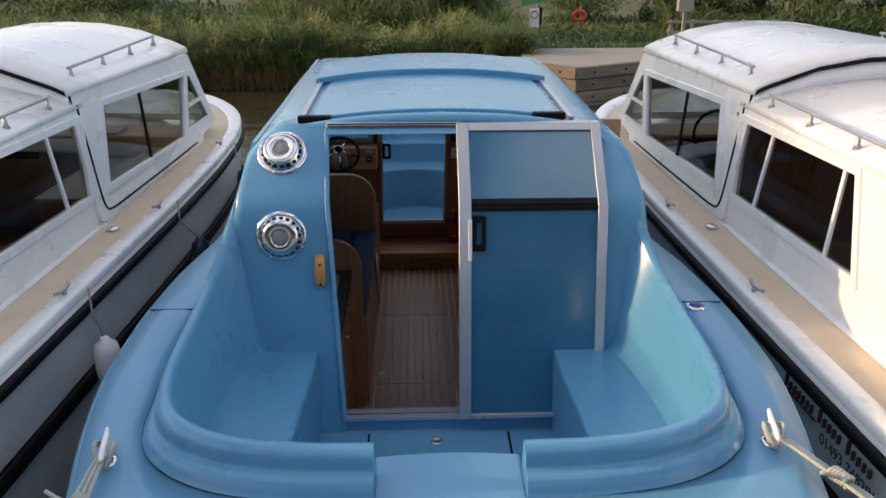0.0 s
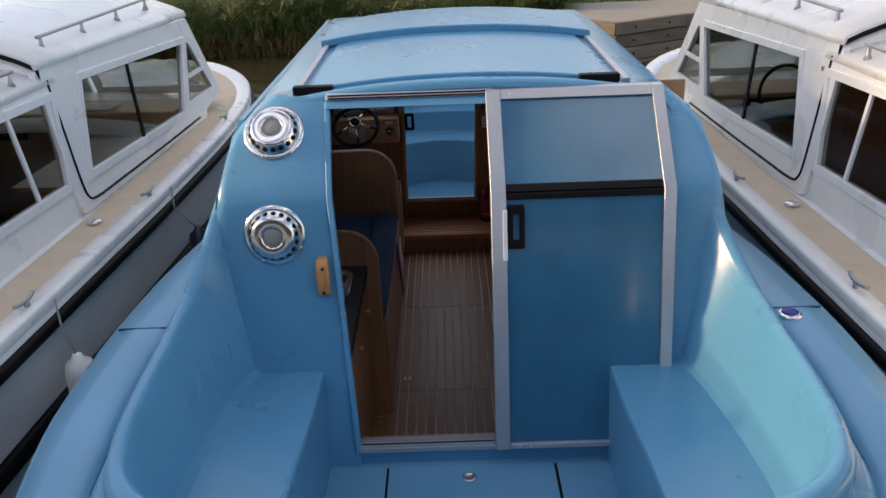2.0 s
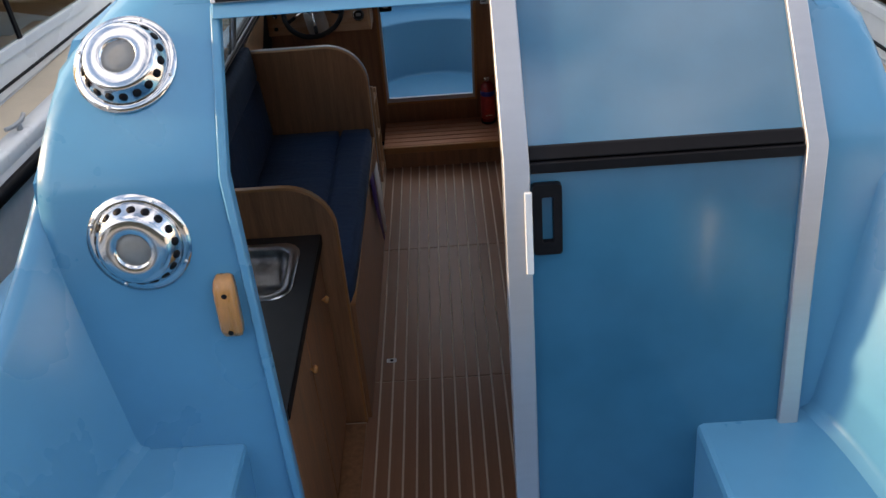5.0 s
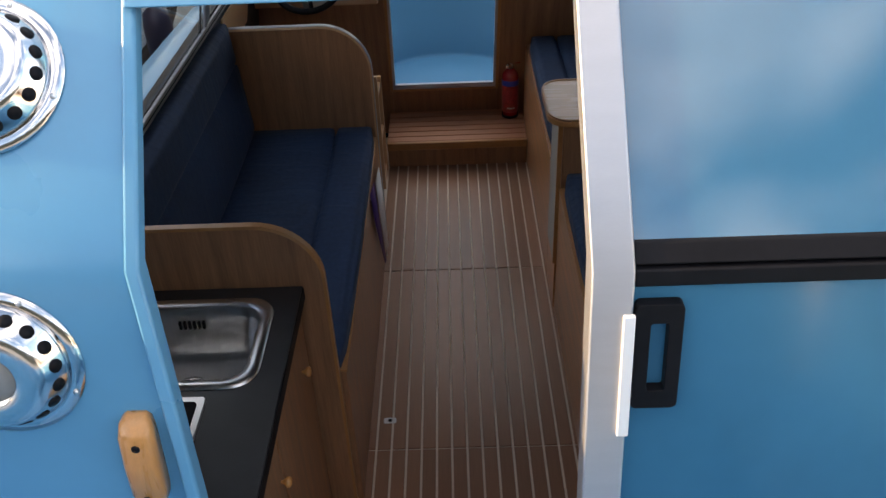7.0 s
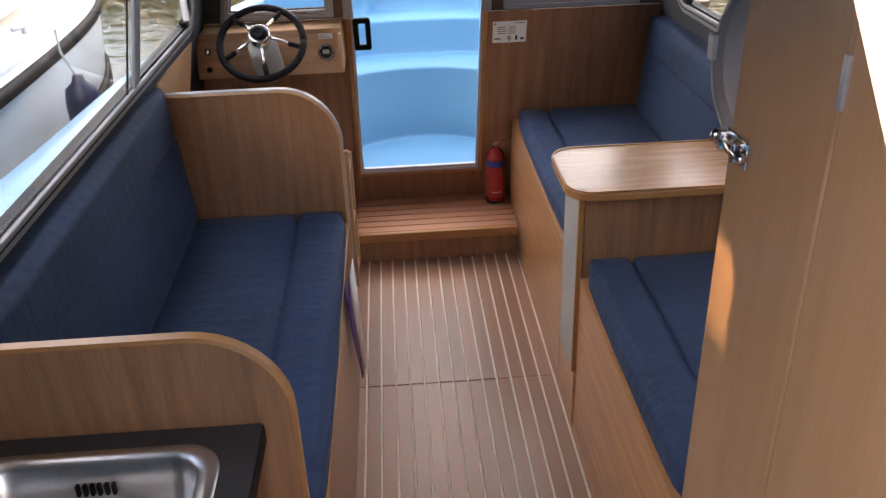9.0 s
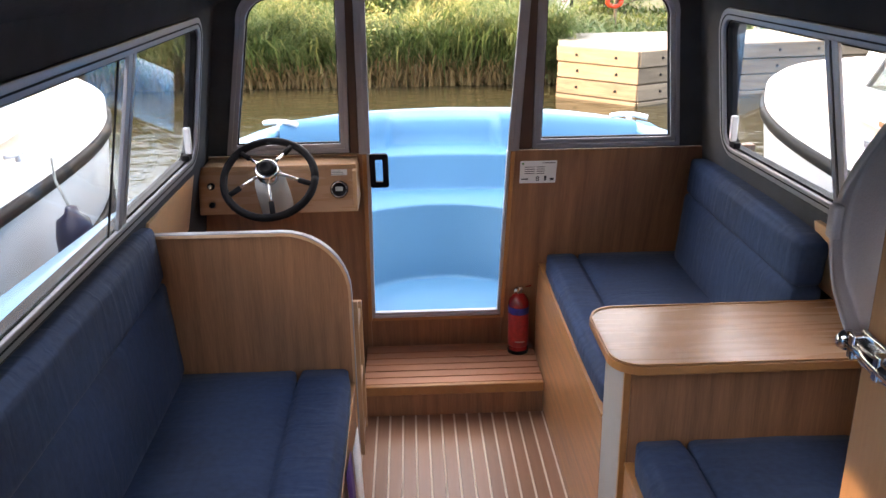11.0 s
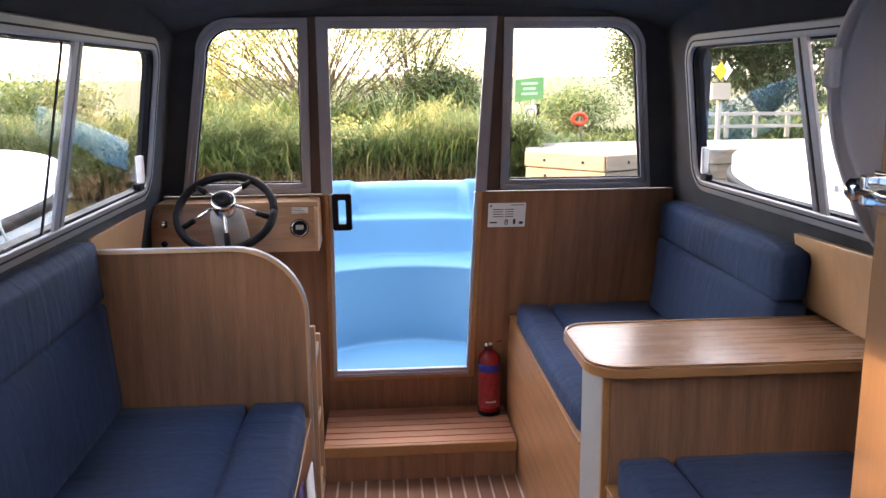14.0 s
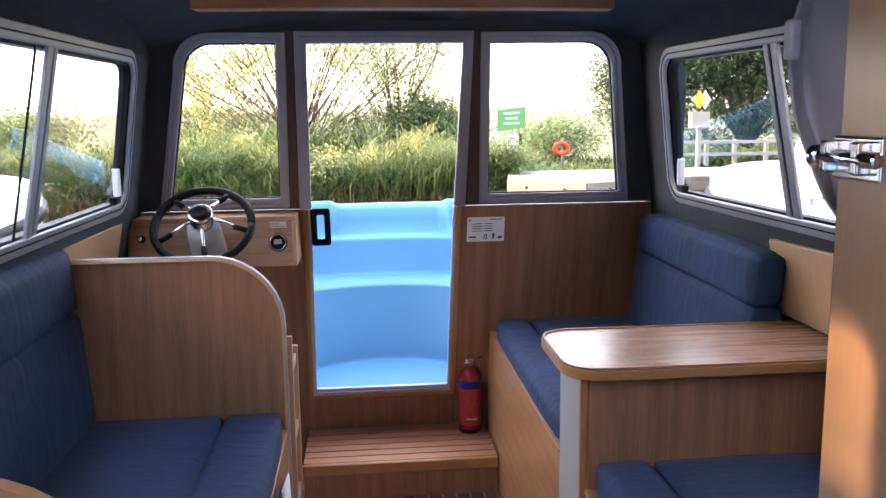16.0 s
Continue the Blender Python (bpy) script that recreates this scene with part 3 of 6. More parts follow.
# round cabin vents with pierced rims
def vent(x, z, normal):
    c = aft(x, z, 0)
    n = Vector(normal).normalized()
    v = tagged(_placed(new("cabin_vent"), c), "polished steel round vent with a pierced rim and lens", "vent", "vents beside the door")
    lathe("flange", [(0.0, 0.0), (0.108, 0.0), (0.108, 0.003), (0.093, 0.005), (0.09, 0.005), (0.0, 0.005)], c, n, M["satin"], v, n=40)
    lathe("dome", [(0.093, 0.004), (0.088, 0.011), (0.076, 0.035), (0.070, 0.041), (0.064, 0.043), (0.040, 0.045), (0.036, 0.043), (0.035, 0.037)], c, n, M["satin"], v, n=40)
    lathe("lens", [(0.0, 0.035), (0.036, 0.035), (0.034, 0.039), (0.018, 0.042), (0.0, 0.043)], c, n, M["lens"], v, n=24)
    a = n.orthogonal().normalized()
    b = n.cross(a)
    for k in range(18):
        d = math.cos(k * math.pi / 9) * a + math.sin(k * math.pi / 9) * b
        h = lathe("vent_hole", [(0.0092, -0.002), (0.0092, 0.0008), (0.0, 0.0009)], c + 0.0825 * d + 0.0235 * n, (d * 0.86 + n * 0.5), M["black"], v, n=10)
    for k in range(4):
        d = math.cos(k * math.pi / 2 + 0.3) * a + math.sin(k * math.pi / 2 + 0.3) * b
        lathe("screw", [(0.0045, 0), (0.004, 0.002), (0, 0.003)], c + 0.1005 * d + 0.004 * n, n, M["steel"], v, n=8)


vent(-0.685, 1.612, (0, -0.70, 0.70))
vent(-0.683, 1.298, (0, -0.985, 0.17))
grab = thing("grab_handle", aft(-0.52, 1.08, 0), "varnished wooden grab handle screwed beside the doorway", "handle")
rows = []
for z, d, w in ((1.078, 0.004, 0.012), (1.084, 0.022, 0.020), (1.10, 0.032, 0.0225), (1.15, 0.036, 0.0225), (1.195, 0.033, 0.0225), (1.212, 0.024, 0.020), (1.218, 0.006, 0.013)):
    c = -0.520 - 0.06 * (z - 1.1) * 0.3
    rows.append([aft(c - w, z, 0.002), aft(c + w, z, 0.002), aft(c + w, z, -d * 0.8), aft(c + w * 0.7, z, -d), aft(c - w * 0.7, z, -d), aft(c - w, z, -d * 0.8)])
skin("grip", rows, M["varnish"], grab, closed=True)
for z in (1.10, 1.185):
    lathe("screw", [(0.006, 0), (0.006, 0.001), (0, 0.0012)], aft(-0.52, z, -0.0335), (0, -1, 0.1), M["black"], grab, n=10)

# roof: sliding hatch in two leaves, side rails, stops
roof_hatch = thing("roof_hatch", (0, 4.9, 1.75), "blue sliding roof hatch in two leaves on the cabin top", "hatch")


def leaf(name, xs, ys, lift, bow=0.0):
    rows = []
    for k in range(13):
        x = xs[0] + (xs[1] - xs[0]) * k / 12
        dy = bow * (1 - (2 * k / 12 - 1) ** 2)
        z = roof_z(x) + lift
        rows.append([(x, ys[0] - dy, z - 0.035), (x, ys[0] - dy, z), (x, (ys[0] + ys[1]) / 2, z + 0.006), (x, ys[1], z), (x, ys[1], z - 0.035)])
    skin(name, rows, M["blue"], roof_hatch, closed=True, smooth=False, bevel=0.008)


leaf("front_leaf", (-0.655, 0.625), (4.93, 5.50), 0.045, 0.03)
leaf("rear_leaf", (-0.575, 0.555), (3.98, 4.95), 0.014)
for x in (-0.625, 0.605):
    skin("side_rail", [[(x - 0.012, y, roof_z(x) - 0.01), (x - 0.012, y, roof_z(x) + 0.022), (x + 0.012, y, roof_z(x) + 0.022), (x + 0.012, y, roof_z(x) - 0.01)] for y in (3.97, 4.4, 4.92)],
         M["alu"], roof_hatch, closed=True, smooth=False, bevel=0.003)
for x in (-0.56, 0.50):
    block("hatch_stop", (x - 0.075, x + 0.075), (3.945, 3.985), (roof_z(x) - 0.005, roof_z(x) + 0.028), M["black"], roof_hatch, "black rubber hatch stop", bevel=0.006)
rows = []
for k in range(25):
    x = -0.72 + 1.44 * k / 24
    z = roof_z(x)
    rows.append([(x, 3.856, z - 0.018), (x, 3.858, z + 0.002), (x, 3.875, z + 0.013), (x, 3.90, z + 0.012), (x, 3.93, z - 0.004)])
skin("roof_lip", rows, M["blue"], boat)

# bow well seen through the front door
bow_rows = []
for k in range(129):
    x = -0.80 + 1.60 * k / 128
    s = (x + 0.1) ** 2
    c = max(0.0, min(1.0, (abs(x + 0.06) - 0.235) / 0.04))
    c = c * c * (3 - 2 * c)                     # raised shoulders either side of the low middle
    y1 = 6.585 + math.sqrt(0.42 ** 2 - min(abs(x + 0.1), 0.415) ** 2)      # round foot of the well
    y2 = 6.585 + math.sqrt(0.54 ** 2 - min(abs(x + 0.1), 0.50) ** 2)       # its upper lip
    y3 = max(7.338 - 0.20 * s, y2 + 0.06)
    y4, y5 = 7.405 - 0.30 * s, 7.60 - 0.35 * s - 0.09 * c
    y3 = min(y3, y4 - 0.02)
    pr = [(6.645, 0.29)] + [(y1 + o, z) for o, z in ((-0.03, 0.2905), (-0.012, 0.2915), (-0.003, 0.295), (0.003, 0.304))]
    pr += [(y1 + 0.005 + (y2 - 0.012 - y1) * t, 0.312 + 0.262 * t) for t in (0.0, 0.25, 0.5, 0.75, 1.0)]
    pr += [(y2 + o, z) for o, z in ((-0.005, 0.581), (-0.001, 0.586), (0.006, 0.589), (0.016, 0.5897))]
    pr += [(y3 + o, z) for o, z in ((-0.02, 0.5915), (-0.006, 0.593), (0.0, 0.598), (0.005, 0.608))]
    pr += [(y4 + o, z) for o, z in ((-0.009, 0.722), (-0.006, 0.735), (-0.001, 0.742), (0.007, 0.745), (0.018, 0.7458))]
    pr += [(y5 + o, z + up * c) for o, z, up in ((-0.03, 0.748, 0), (-0.012, 0.750, 0), (0.004, 0.760, 0), (0.020, 0.80, 0.02), (0.035, 0.846, 0.028), (0.055, 0.861, 0.032), (0.10, 0.866, 0.032))] + [(7.95 - 0.4 * s, 0.845)]
    bow_rows.append([(x, y, z) for y, z in pr])
skin("bow_well", bow_rows, M["moulded"], boat)
for sgn in (1, -1):
    skin("bow_well_side", [[(0.80 * sgn, y, 0.28), (0.80 * sgn, y, 0.6), (0.82 * sgn, y, deck_z(y) - 0.02), (0.86 * sgn, y, deck_z(y) + 0.012), (0.92 * sgn, y, deck_z(y))] for y in (6.55, 6.8, 7.05, 7.3, 7.5)], M["moulded"], boat)
    # horn cleat on the fore deck
for sgn in (1, -1):
    c = Vector((0.80 * sgn, 7.42, deck_z(7.4) + 0.01))
    cl = thing("bow_cleat", c, "white horn cleat with a mooring rope on the foredeck", "cleat", "bow cleats")
    tube("horn", spline([c + Vector((-0.08, 0.03, 0.03)), c + Vector((-0.03, 0.01, 0.04)), c + Vector((0.03, -0.01, 0.04)), c + Vector((0.08, -0.03, 0.03))], 9), 0.012, M["white"], cl)
    tube("foot", [c, c + Vector((0, 0, 0.04))], 0.016, M["white"], cl)


# stern cleats with mooring ropes
def stern_cleat(x, y, way):
    c = Vector((x, y, deck_z(y) + 0.012))
    cl = thing("mooring_cleat", c, "white deck cleat with a mooring rope made fast", "cleat", "stern cleats")
    d = Vector((0.02 if x > 0 else -0.02, 0.11, 0)).normalized()
    for s in (-0.03, 0.03):
        tube("post", [c + d * s, c + d * s + Vector((0, 0, 0.05))], 0.012, M["white"], cl)
    tube("horn", spline([c + d * -0.08 + Vector((0, 0, 0.055)), c + d * -0.04 + Vector((0, 0, 0.06)), c + d * 0.04 + Vector((0, 0, 0.06)), c + d * 0.08 + Vector((0, 0, 0.07))], 9),
         [0.005, 0.008, 0.009, 0.010, 0.010, 0.010, 0.009, 0.008, 0.005], M["white"], cl)
    lathe("cleat_base", [(0.0, -0.004), (0.034, -0.004), (0.034, 0.003), (0.026, 0.008), (0.0, 0.009)], c, (0, 0, 1), M["chrome"], cl, "chrome base plate", n=20)
    rp = thing("mooring_rope", c, "pale braided mooring rope wound on a cleat", "rope", "stern ropes")
    turn = []
    for k in range(60):
        a = k / 59 * 3 * 2 * math.pi
        turn.append(c + d * (0.055 * math.sin(a)) + Vector((0.03 * math.cos(a) * (1 if k % 2 else 1), 0, 0.03 + 0.02 * math.cos(a * 2) + 0.016 * k / 59)))
    tube("rope_coil", turn, 0.006, M["rope"], rp)
    w = Vector(way)
    for j, off in enumerate((-0.018, 0.0, 0.018)):
        side_w = Vector((w.y, -w.x, 0)).normalized() * off
        p0 = c + Vector((0, -0.02, 0.045))
        if j == 1:
            k0 = p0 + w * 0.20
            across = Vector((w.y, -w.x, 0)).normalized()
            tube("rope_knot", [k0 + w.normalized() * (0.010 * q / 8 - 0.03) + across * 0.021 * math.cos(q * 0.8) + Vector((0, 0, 0.016 * math.sin(q * 0.8))) for q in range(48)], 0.0065, M["rope"], rp)
            tube("rope_tail", spline([k0, k0 + across * 0.04 + Vector((0, 0, 0.02)), k0 + across * 0.085 + Vector((0, 0.02, 0.035))], 8), 0.0065, M["rope"], rp)
        tube("rope_fall", spline([p0 + side_w * 0.5, p0 + w * 0.25 + side_w + Vector((0, 0, -0.012 + 0.006 * j)), p0 + w * 0.6 + side_w * 1.5 + Vector((0, 0, -0.02)), p0 + w + side_w * 0.6], 14), 0.006, M["rope"], rp)


stern_cleat(-1.06, 2.38, (0.02, -1.15, -0.06))
stern_cleat(1.0, 2.41, (0.55, -1.05, -0.08))
cap = thing("fuel_filler", (1.03, 3.29, deck_z(3.29)), "blue and chrome filler cap set in the side deck", "filler cap")
lathe("rim", [(0.0, 0), (0.038, 0), (0.038, 0.010), (0.03, 0.014), (0.0, 0.014)], (1.03, 3.29, deck_z(3.29) + 0.008), (0, 0, 1), M["chrome"], cap)
lathe("lid", [(0.0, 0.014), (0.027, 0.014), (0.025, 0.019), (0, 0.021)], (1.03, 3.29, deck_z(3.29) + 0.008), (0, 0, 1), M["cap_blue"], cap, "deep blue filler lid")
ring = thing("hatch_ring", (-0.03, 3.36, SOLE), "flush steel lifting ring in the cockpit floor", "ring")
lathe("ring_plate", [(0.0, 0), (0.026, 0), (0.026, 0.004), (0.018, 0.006), (0.016, 0.003), (0, 0.003)], (-0.03, 3.33, SOLE + 0.004), (0, 0, 1), M["steel"], ring)

for sgn in (1, -1):
    block("deck_joint", sorted((sgn * 1.005 + SHIFT, sgn * 1.175 + SHIFT)), (3.346, 3.349), (deck_z(3.35) + 0.002, deck_z(3.35) + 0.0150), M["joint"], boat, bevel=0)
for sgn in (1, -1):
    lid = tagged(_placed(new("locker_lid"), (0.62 * sgn, 2.75, SEAT)), "round blue inspection lid set in the cockpit seat", "hatch lid", "seat lids")
    lathe("lid_ring", [(0.0, 0), (0.105, 0), (0.105, 0.003), (0.1, 0.005), (0.0, 0.005)], (0.64 * sgn, 2.62, SEAT + 0.001), (0, 0, 1), M["black"], lid, n=32)
    lathe("lid_disc", [(0.0, 0.004), (0.097, 0.004), (0.095, 0.008), (0.0, 0.009)], (0.64 * sgn, 2.62, SEAT + 0.001), (0, 0, 1), M["blue"], lid, n=32)

# ---------------------------------------------------------------- cabin inside: floor, walls, ceiling
floor = thing("floor", (-0.08, 5.0, 0), "teak-coloured cabin floor with pale caulking lines", "floor", kind="structure")
block("floor_base", (-0.98, 0.98), (3.50, 6.66), (-0.05, -0.003), M["caulk"], floor)
block("floor_margin", (-0.488, -0.405), (3.50, 4.34), (-0.002, 0.0035), M["oak"], floor, bevel=0)
wall_front = thing("wall_front", (0, 6.5, 0), "oak veneered raked front bulkhead with windows", "wall", kind="structure")


def fore(u, v, w):
    """x, height, depth ahead on the raked front bulkhead."""
    y = 6.66 - 0.27 * (v - 0.13) / 0.87 if v < 1.0 else 6.39 - 0.26 * (v - 1.0)
    return Vector((u, y + w, v))


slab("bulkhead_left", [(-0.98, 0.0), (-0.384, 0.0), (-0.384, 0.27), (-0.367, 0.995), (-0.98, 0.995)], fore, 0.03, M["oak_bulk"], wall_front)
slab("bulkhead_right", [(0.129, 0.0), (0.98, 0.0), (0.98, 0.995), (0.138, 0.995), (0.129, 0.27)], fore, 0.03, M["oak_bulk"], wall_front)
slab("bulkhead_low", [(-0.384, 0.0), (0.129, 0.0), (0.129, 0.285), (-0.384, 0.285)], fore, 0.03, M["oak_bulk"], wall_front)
# upper dark lining with three openings
slab("lining_upper", [(-0.90, 0.998), (-0.378, 0.998), (-0.366, 1.535), (0.160, 1.535), (0.148, 0.998), (0.90, 0.998), (0.86, 1.42), (0.76, 1.58), (-0.76, 1.58), (-0.86, 1.42)], fore, 0.03, M["carpet"], wall_front,
     holes=[[(-0.805, 1.025), (-0.435, 1.025), (-0.415, 1.525), (-0.66, 1.525), (-0.72, 1.46)],
            [(0.22, 1.025), (0.69, 1.025), (0.615, 1.46), (0.56, 1.525), (0.21, 1.525)]])

# side walls: lower lining, window band, upper lining
def side(u, v, w, sgn):
    """Along the boat, height, depth outwards on one leaning cabin side."""
    x = (0.895 + 0.015 * (6.2 - u) if sgn < 0 else 0.80 + 0.05 * (6.2 - u)) - (v - 1.0) * 0.20
    return Vector((sgn * (x + w), u, v))


def raked(outline):
    """The window's front edge leans aft towards the top."""
    return [(u - (0.22 * (v - 1.02) if u > 5.6 else 0), v) for u, v in outline]


WIN = raked(rounded(4.35, 6.20, 1.035, 1.465, 0.07))
for sgn, nm in ((-1, "wall_left"), (1, "wall_right")):
    w = thing(nm, (0.9 * sgn, 5, 0), "cabin side with dark lining and a long window", "wall", kind="structure")
    put = lambda u, v, d, s=sgn: side(u, v, d, s)
    slab("lining", [(3.62, 0.0), (6.60, 0.0), (6.45, 1.0), (6.34, 1.50), (6.32, 1.63), (3.90, 1.63), (3.62, 1.43)], put, 0.01, M["carpet"], w, holes=[WIN], bevel=0)
    slab("outer_skin", [(3.62, 0.9), (6.50, 0.9), (6.45, 1.0), (6.34, 1.50), (6.32, 1.63), (3.90, 1.63), (3.62, 1.43)], lambda u, v, d, p=put: p(u, v, d + 0.012), 0.02, M["blue"], w, holes=[WIN], bevel=0)
    win = thing("window_left" if sgn < 0 else "window_right", (0.9 * sgn, 5.3, 1.25), "long sliding cabin window in a grey metal frame", "window", kind="structure")
    inner_w = raked(rounded(4.365, 6.180, 1.052, 1.448, 0.05))
    slab("window_frame", raked(rounded(4.33, 6.215, 1.018, 1.482, 0.085)), lambda u, v, d, p=put: p(u, v, d - 0.008), 0.012, M["frame_grey"], win, holes=[inner_w], bevel=0.004)
    slab("window_seal", raked(rounded(4.351, 6.199, 1.036, 1.464, 0.068)), lambda u, v, d, p=put: p(u, v, d + 0.0045), 0.028, M["black"], win, "black rubber seal", holes=[raked(rounded(4.372, 6.174, 1.058, 1.442, 0.046))], bevel=0)
    slab("frame_groove", raked(rounded(4.347, 6.198, 1.035, 1.465, 0.068)), lambda u, v, d, p=put: p(u, v, d - 0.0095), 0.003, M["black"], win, holes=[raked(rounded(4.351, 6.194, 1.039, 1.461, 0.064))], bevel=0)
    for a, b, d0, mt in ((5.456, 5.484, -0.006, "frame_grey"), (5.484, 5.500, 0.0, "black"), (5.500, 5.520, -0.003, "frame_grey")):
        slab("window_bar", [(a, 1.045), (b, 1.045), (b, 1.455), (a, 1.455)], lambda u, v, d, p=put, o=d0: p(u, v, d + o), 0.009, M[mt], win, bevel=0.0015)
    if sgn < 0:
        slab("pane_edge", [(5.395, 1.055), (5.400, 1.055), (5.400, 1.445), (5.395, 1.445)], lambda u, v, d, p=put: p(u, v, d - 0.004), 0.004, M["black"], win, bevel=0)
    for a, b, d0 in ((4.38, 5.48, 0.0), (5.47, 6.17, 0.012)):
        g = slab("pane", raked(rounded(a, b, 1.055, 1.445, 0.04)), lambda u, v, d, p=put, o=d0: p(u, v, d + o), 0.004, M["glass"], win, bevel=0)
        g.visible_shadow = False

# ceiling
crow = []
for y in (3.9, 4.4, 4.9, 5.4, 5.9, 6.12, 6.24, 6.33):
    k = max(0, y - 5.9)
    lift = 0.062 * max(0.0, min(1.0, (5.6 - y) / 0.9))
    crow.append([(u, y, v - 0.08 * k - 0.25 * k * k + lift * (1 - (u / 0.9) ** 4)) for u, v in ((-0.84, 1.52), (-0.78, 1.565), (-0.6, 1.61), (-0.3, 1.63), (0, 1.64), (0.3, 1.63), (0.52, 1.615), (0.66, 1.585), (0.74, 1.54), (0.82, 1.51))])
ceiling = skin("ceiling", crow, M["carpet"], solid=0.01, side=1)
tagged(ceiling, "charcoal carpet lined cabin ceiling", "ceiling", kind="structure")

# ---------------------------------------------------------------- front door and windows
front_door = thing("door_front", (-0.1, 6.5, 0.27), "glazed tapered front door in a grey metal frame", "door", kind="structure")
slab("door_frame", [(-0.386, 0.996), (-0.374, 1.548), (0.171, 1.548), (0.157, 0.996), (0.128, 0.996), (0.147, 1.522), (-0.348, 1.522), (-0.358, 0.996)], lambda u, v, w: fore(u, v, w - 0.012), 0.05, M["frame_grey"], front_door)
slab("door_frame_step", [(-0.366, 0.998), (-0.356, 1.532), (0.155, 1.532), (0.136, 0.998), (0.118, 0.998), (0.137, 1.512), (-0.338, 1.512), (-0.348, 0.998)], lambda u, v, w: fore(u, v, w - 0.017), 0.02, M["frame_grey"], front_door, bevel=0.002)
for low, high in (((-0.378, -0.366), (-0.360, -0.348)), ((0.110, 0.121), (0.118, 0.129))):
    slab("door_stile", [(low[0], 0.287), (low[1], 0.287), (high[1], 0.996), (high[0], 0.996)], lambda u, v, w: fore(u, v, w - 0.010), 0.03, M["alu"], front_door, bevel=0.002)
for z0, z1, d in ((0.288, 0.300, -0.014), (0.304, 0.318, -0.018)):
    slab("door_bottom_bar", [(-0.366, z0), (0.110, z0), (0.110, z1), (-0.366, z1)], lambda u, v, w, d=d: fore(u, v, w + d), 0.02, M["alu"], front_door, bevel=0.002)
g = slab("pane", [(-0.369, 0.31), (0.114, 0.31), (0.122, 0.995), (0.141, 1.518), (-0.342, 1.518), (-0.352, 0.995)], lambda u, v, w: (u, 6.614 - 0.289 * (v - 0.31) + w, v), 0.004, M["glass"], front_door, bevel=0)
g.visible_shadow = False
slab("door_pull", rounded(-0.352, -0.288, 0.872, 1.000, 0.010), lambda u, v, w: fore(u, v, w - 0.03), 0.018, M["black"], front_door, "black plastic door pull",
     holes=[rounded(-0.332, -0.308, 0.895, 0.978, 0.004)])
for x0, x1, x2, x3, nm in ((-0.828, -0.418, -0.399, -0.715, "window_front_left"), (0.203, 0.709, 0.624, 0.193, "window_front_right")):
    win = thing(nm, ((x0 + x1) / 2, 6.3, 1.2), "front window with one rounded corner in grey metal", "window", kind="structure")

    def outline(d):
        z0, z1, r = 1.003 + d * 1.1, 1.545 - d, 0.11 - d * 0.7
        lf, rt = (lambda z: x0 + d + (x3 - x0) * (z - 1.0) / 0.545), (lambda z: x1 - d + (x2 - x1) * (z - 1.0) / 0.545)
        if x0 < 0:
            corner = [(lf(z1 - r) + r - r * math.cos(a), z1 - r + r * math.sin(a)) for a in [k * math.pi / 16 for k in range(9)]]
            return [(lf(z0), z0), (rt(z0), z0), (rt(z1), z1)] + corner[::-1]
        corner = [(rt(z1 - r) - r + r * math.cos(a), z1 - r + r * math.sin(a)) for a in [k * math.pi / 16 for k in range(9)]]
        return [(lf(z0), z0), (rt(z0), z0)] + corner + [(lf(z1), z1)]

    slab("window_frame", outline(0.0), lambda u, v, w: fore(u, v, w - 0.010), 0.045, M["frame_grey"], win, holes=[outline(0.014)], bevel=0.002)
    slab("window_frame_inner", outline(0.014), lambda u, v, w: fore(u, v, w - 0.003), 0.035, M["frame_grey"], win, holes=[outline(0.029)], bevel=0.002)
    slab("window_seal", outline(0.029), lambda u, v, w: fore(u, v, w + 0.010), 0.012, M["black"], win, holes=[outline(0.033)], bevel=0)
    slab("pane", outline(0.027), lambda u, v, w: fore(u, v, w + 0.014), 0.004, M["glass"], win, bevel=0).visible_shadow = False
for sgn in (-1, 1):
    c = tagged(_placed(new("window_catch"), (0.9 * sgn, 6.1, 1.05)), "pale plastic catch at the window's lower corner", "window catch", "window catches")
    block("catch_body", sorted((sgn * (0.872 if sgn < 0 else 0.777), sgn * (0.892 if sgn < 0 else 0.797))), (6.105, 6.125), (1.075, 1.155), M["white"], c, bevel=0.004)
    block("catch_foot", sorted((sgn * (0.878 if sgn < 0 else 0.783), sgn * (0.90 if sgn < 0 else 0.805))), (6.09, 6.13), (1.055, 1.075), M["black"], c, bevel=0.003)
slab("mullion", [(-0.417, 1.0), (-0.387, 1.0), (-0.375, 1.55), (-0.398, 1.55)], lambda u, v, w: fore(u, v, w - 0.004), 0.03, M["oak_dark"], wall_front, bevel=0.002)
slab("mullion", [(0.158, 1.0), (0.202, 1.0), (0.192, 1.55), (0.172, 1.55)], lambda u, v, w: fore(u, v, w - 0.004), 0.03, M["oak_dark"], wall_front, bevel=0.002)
slab("door_trim", [(-0.393, 0.272), (-0.3785, 0.272), (-0.3605, 0.995), (-0.376, 0.995)], lambda u, v, w: fore(u, v, w - 0.012), 0.02, M["oak_edge"], wall_front, bevel=0.003)
slab("door_trim", [(0.1215, 0.272), (0.136, 0.272), (0.145, 0.995), (0.1295, 0.995)], lambda u, v, w: fore(u, v, w - 0.012), 0.02, M["oak_edge"], wall_front, bevel=0.003)

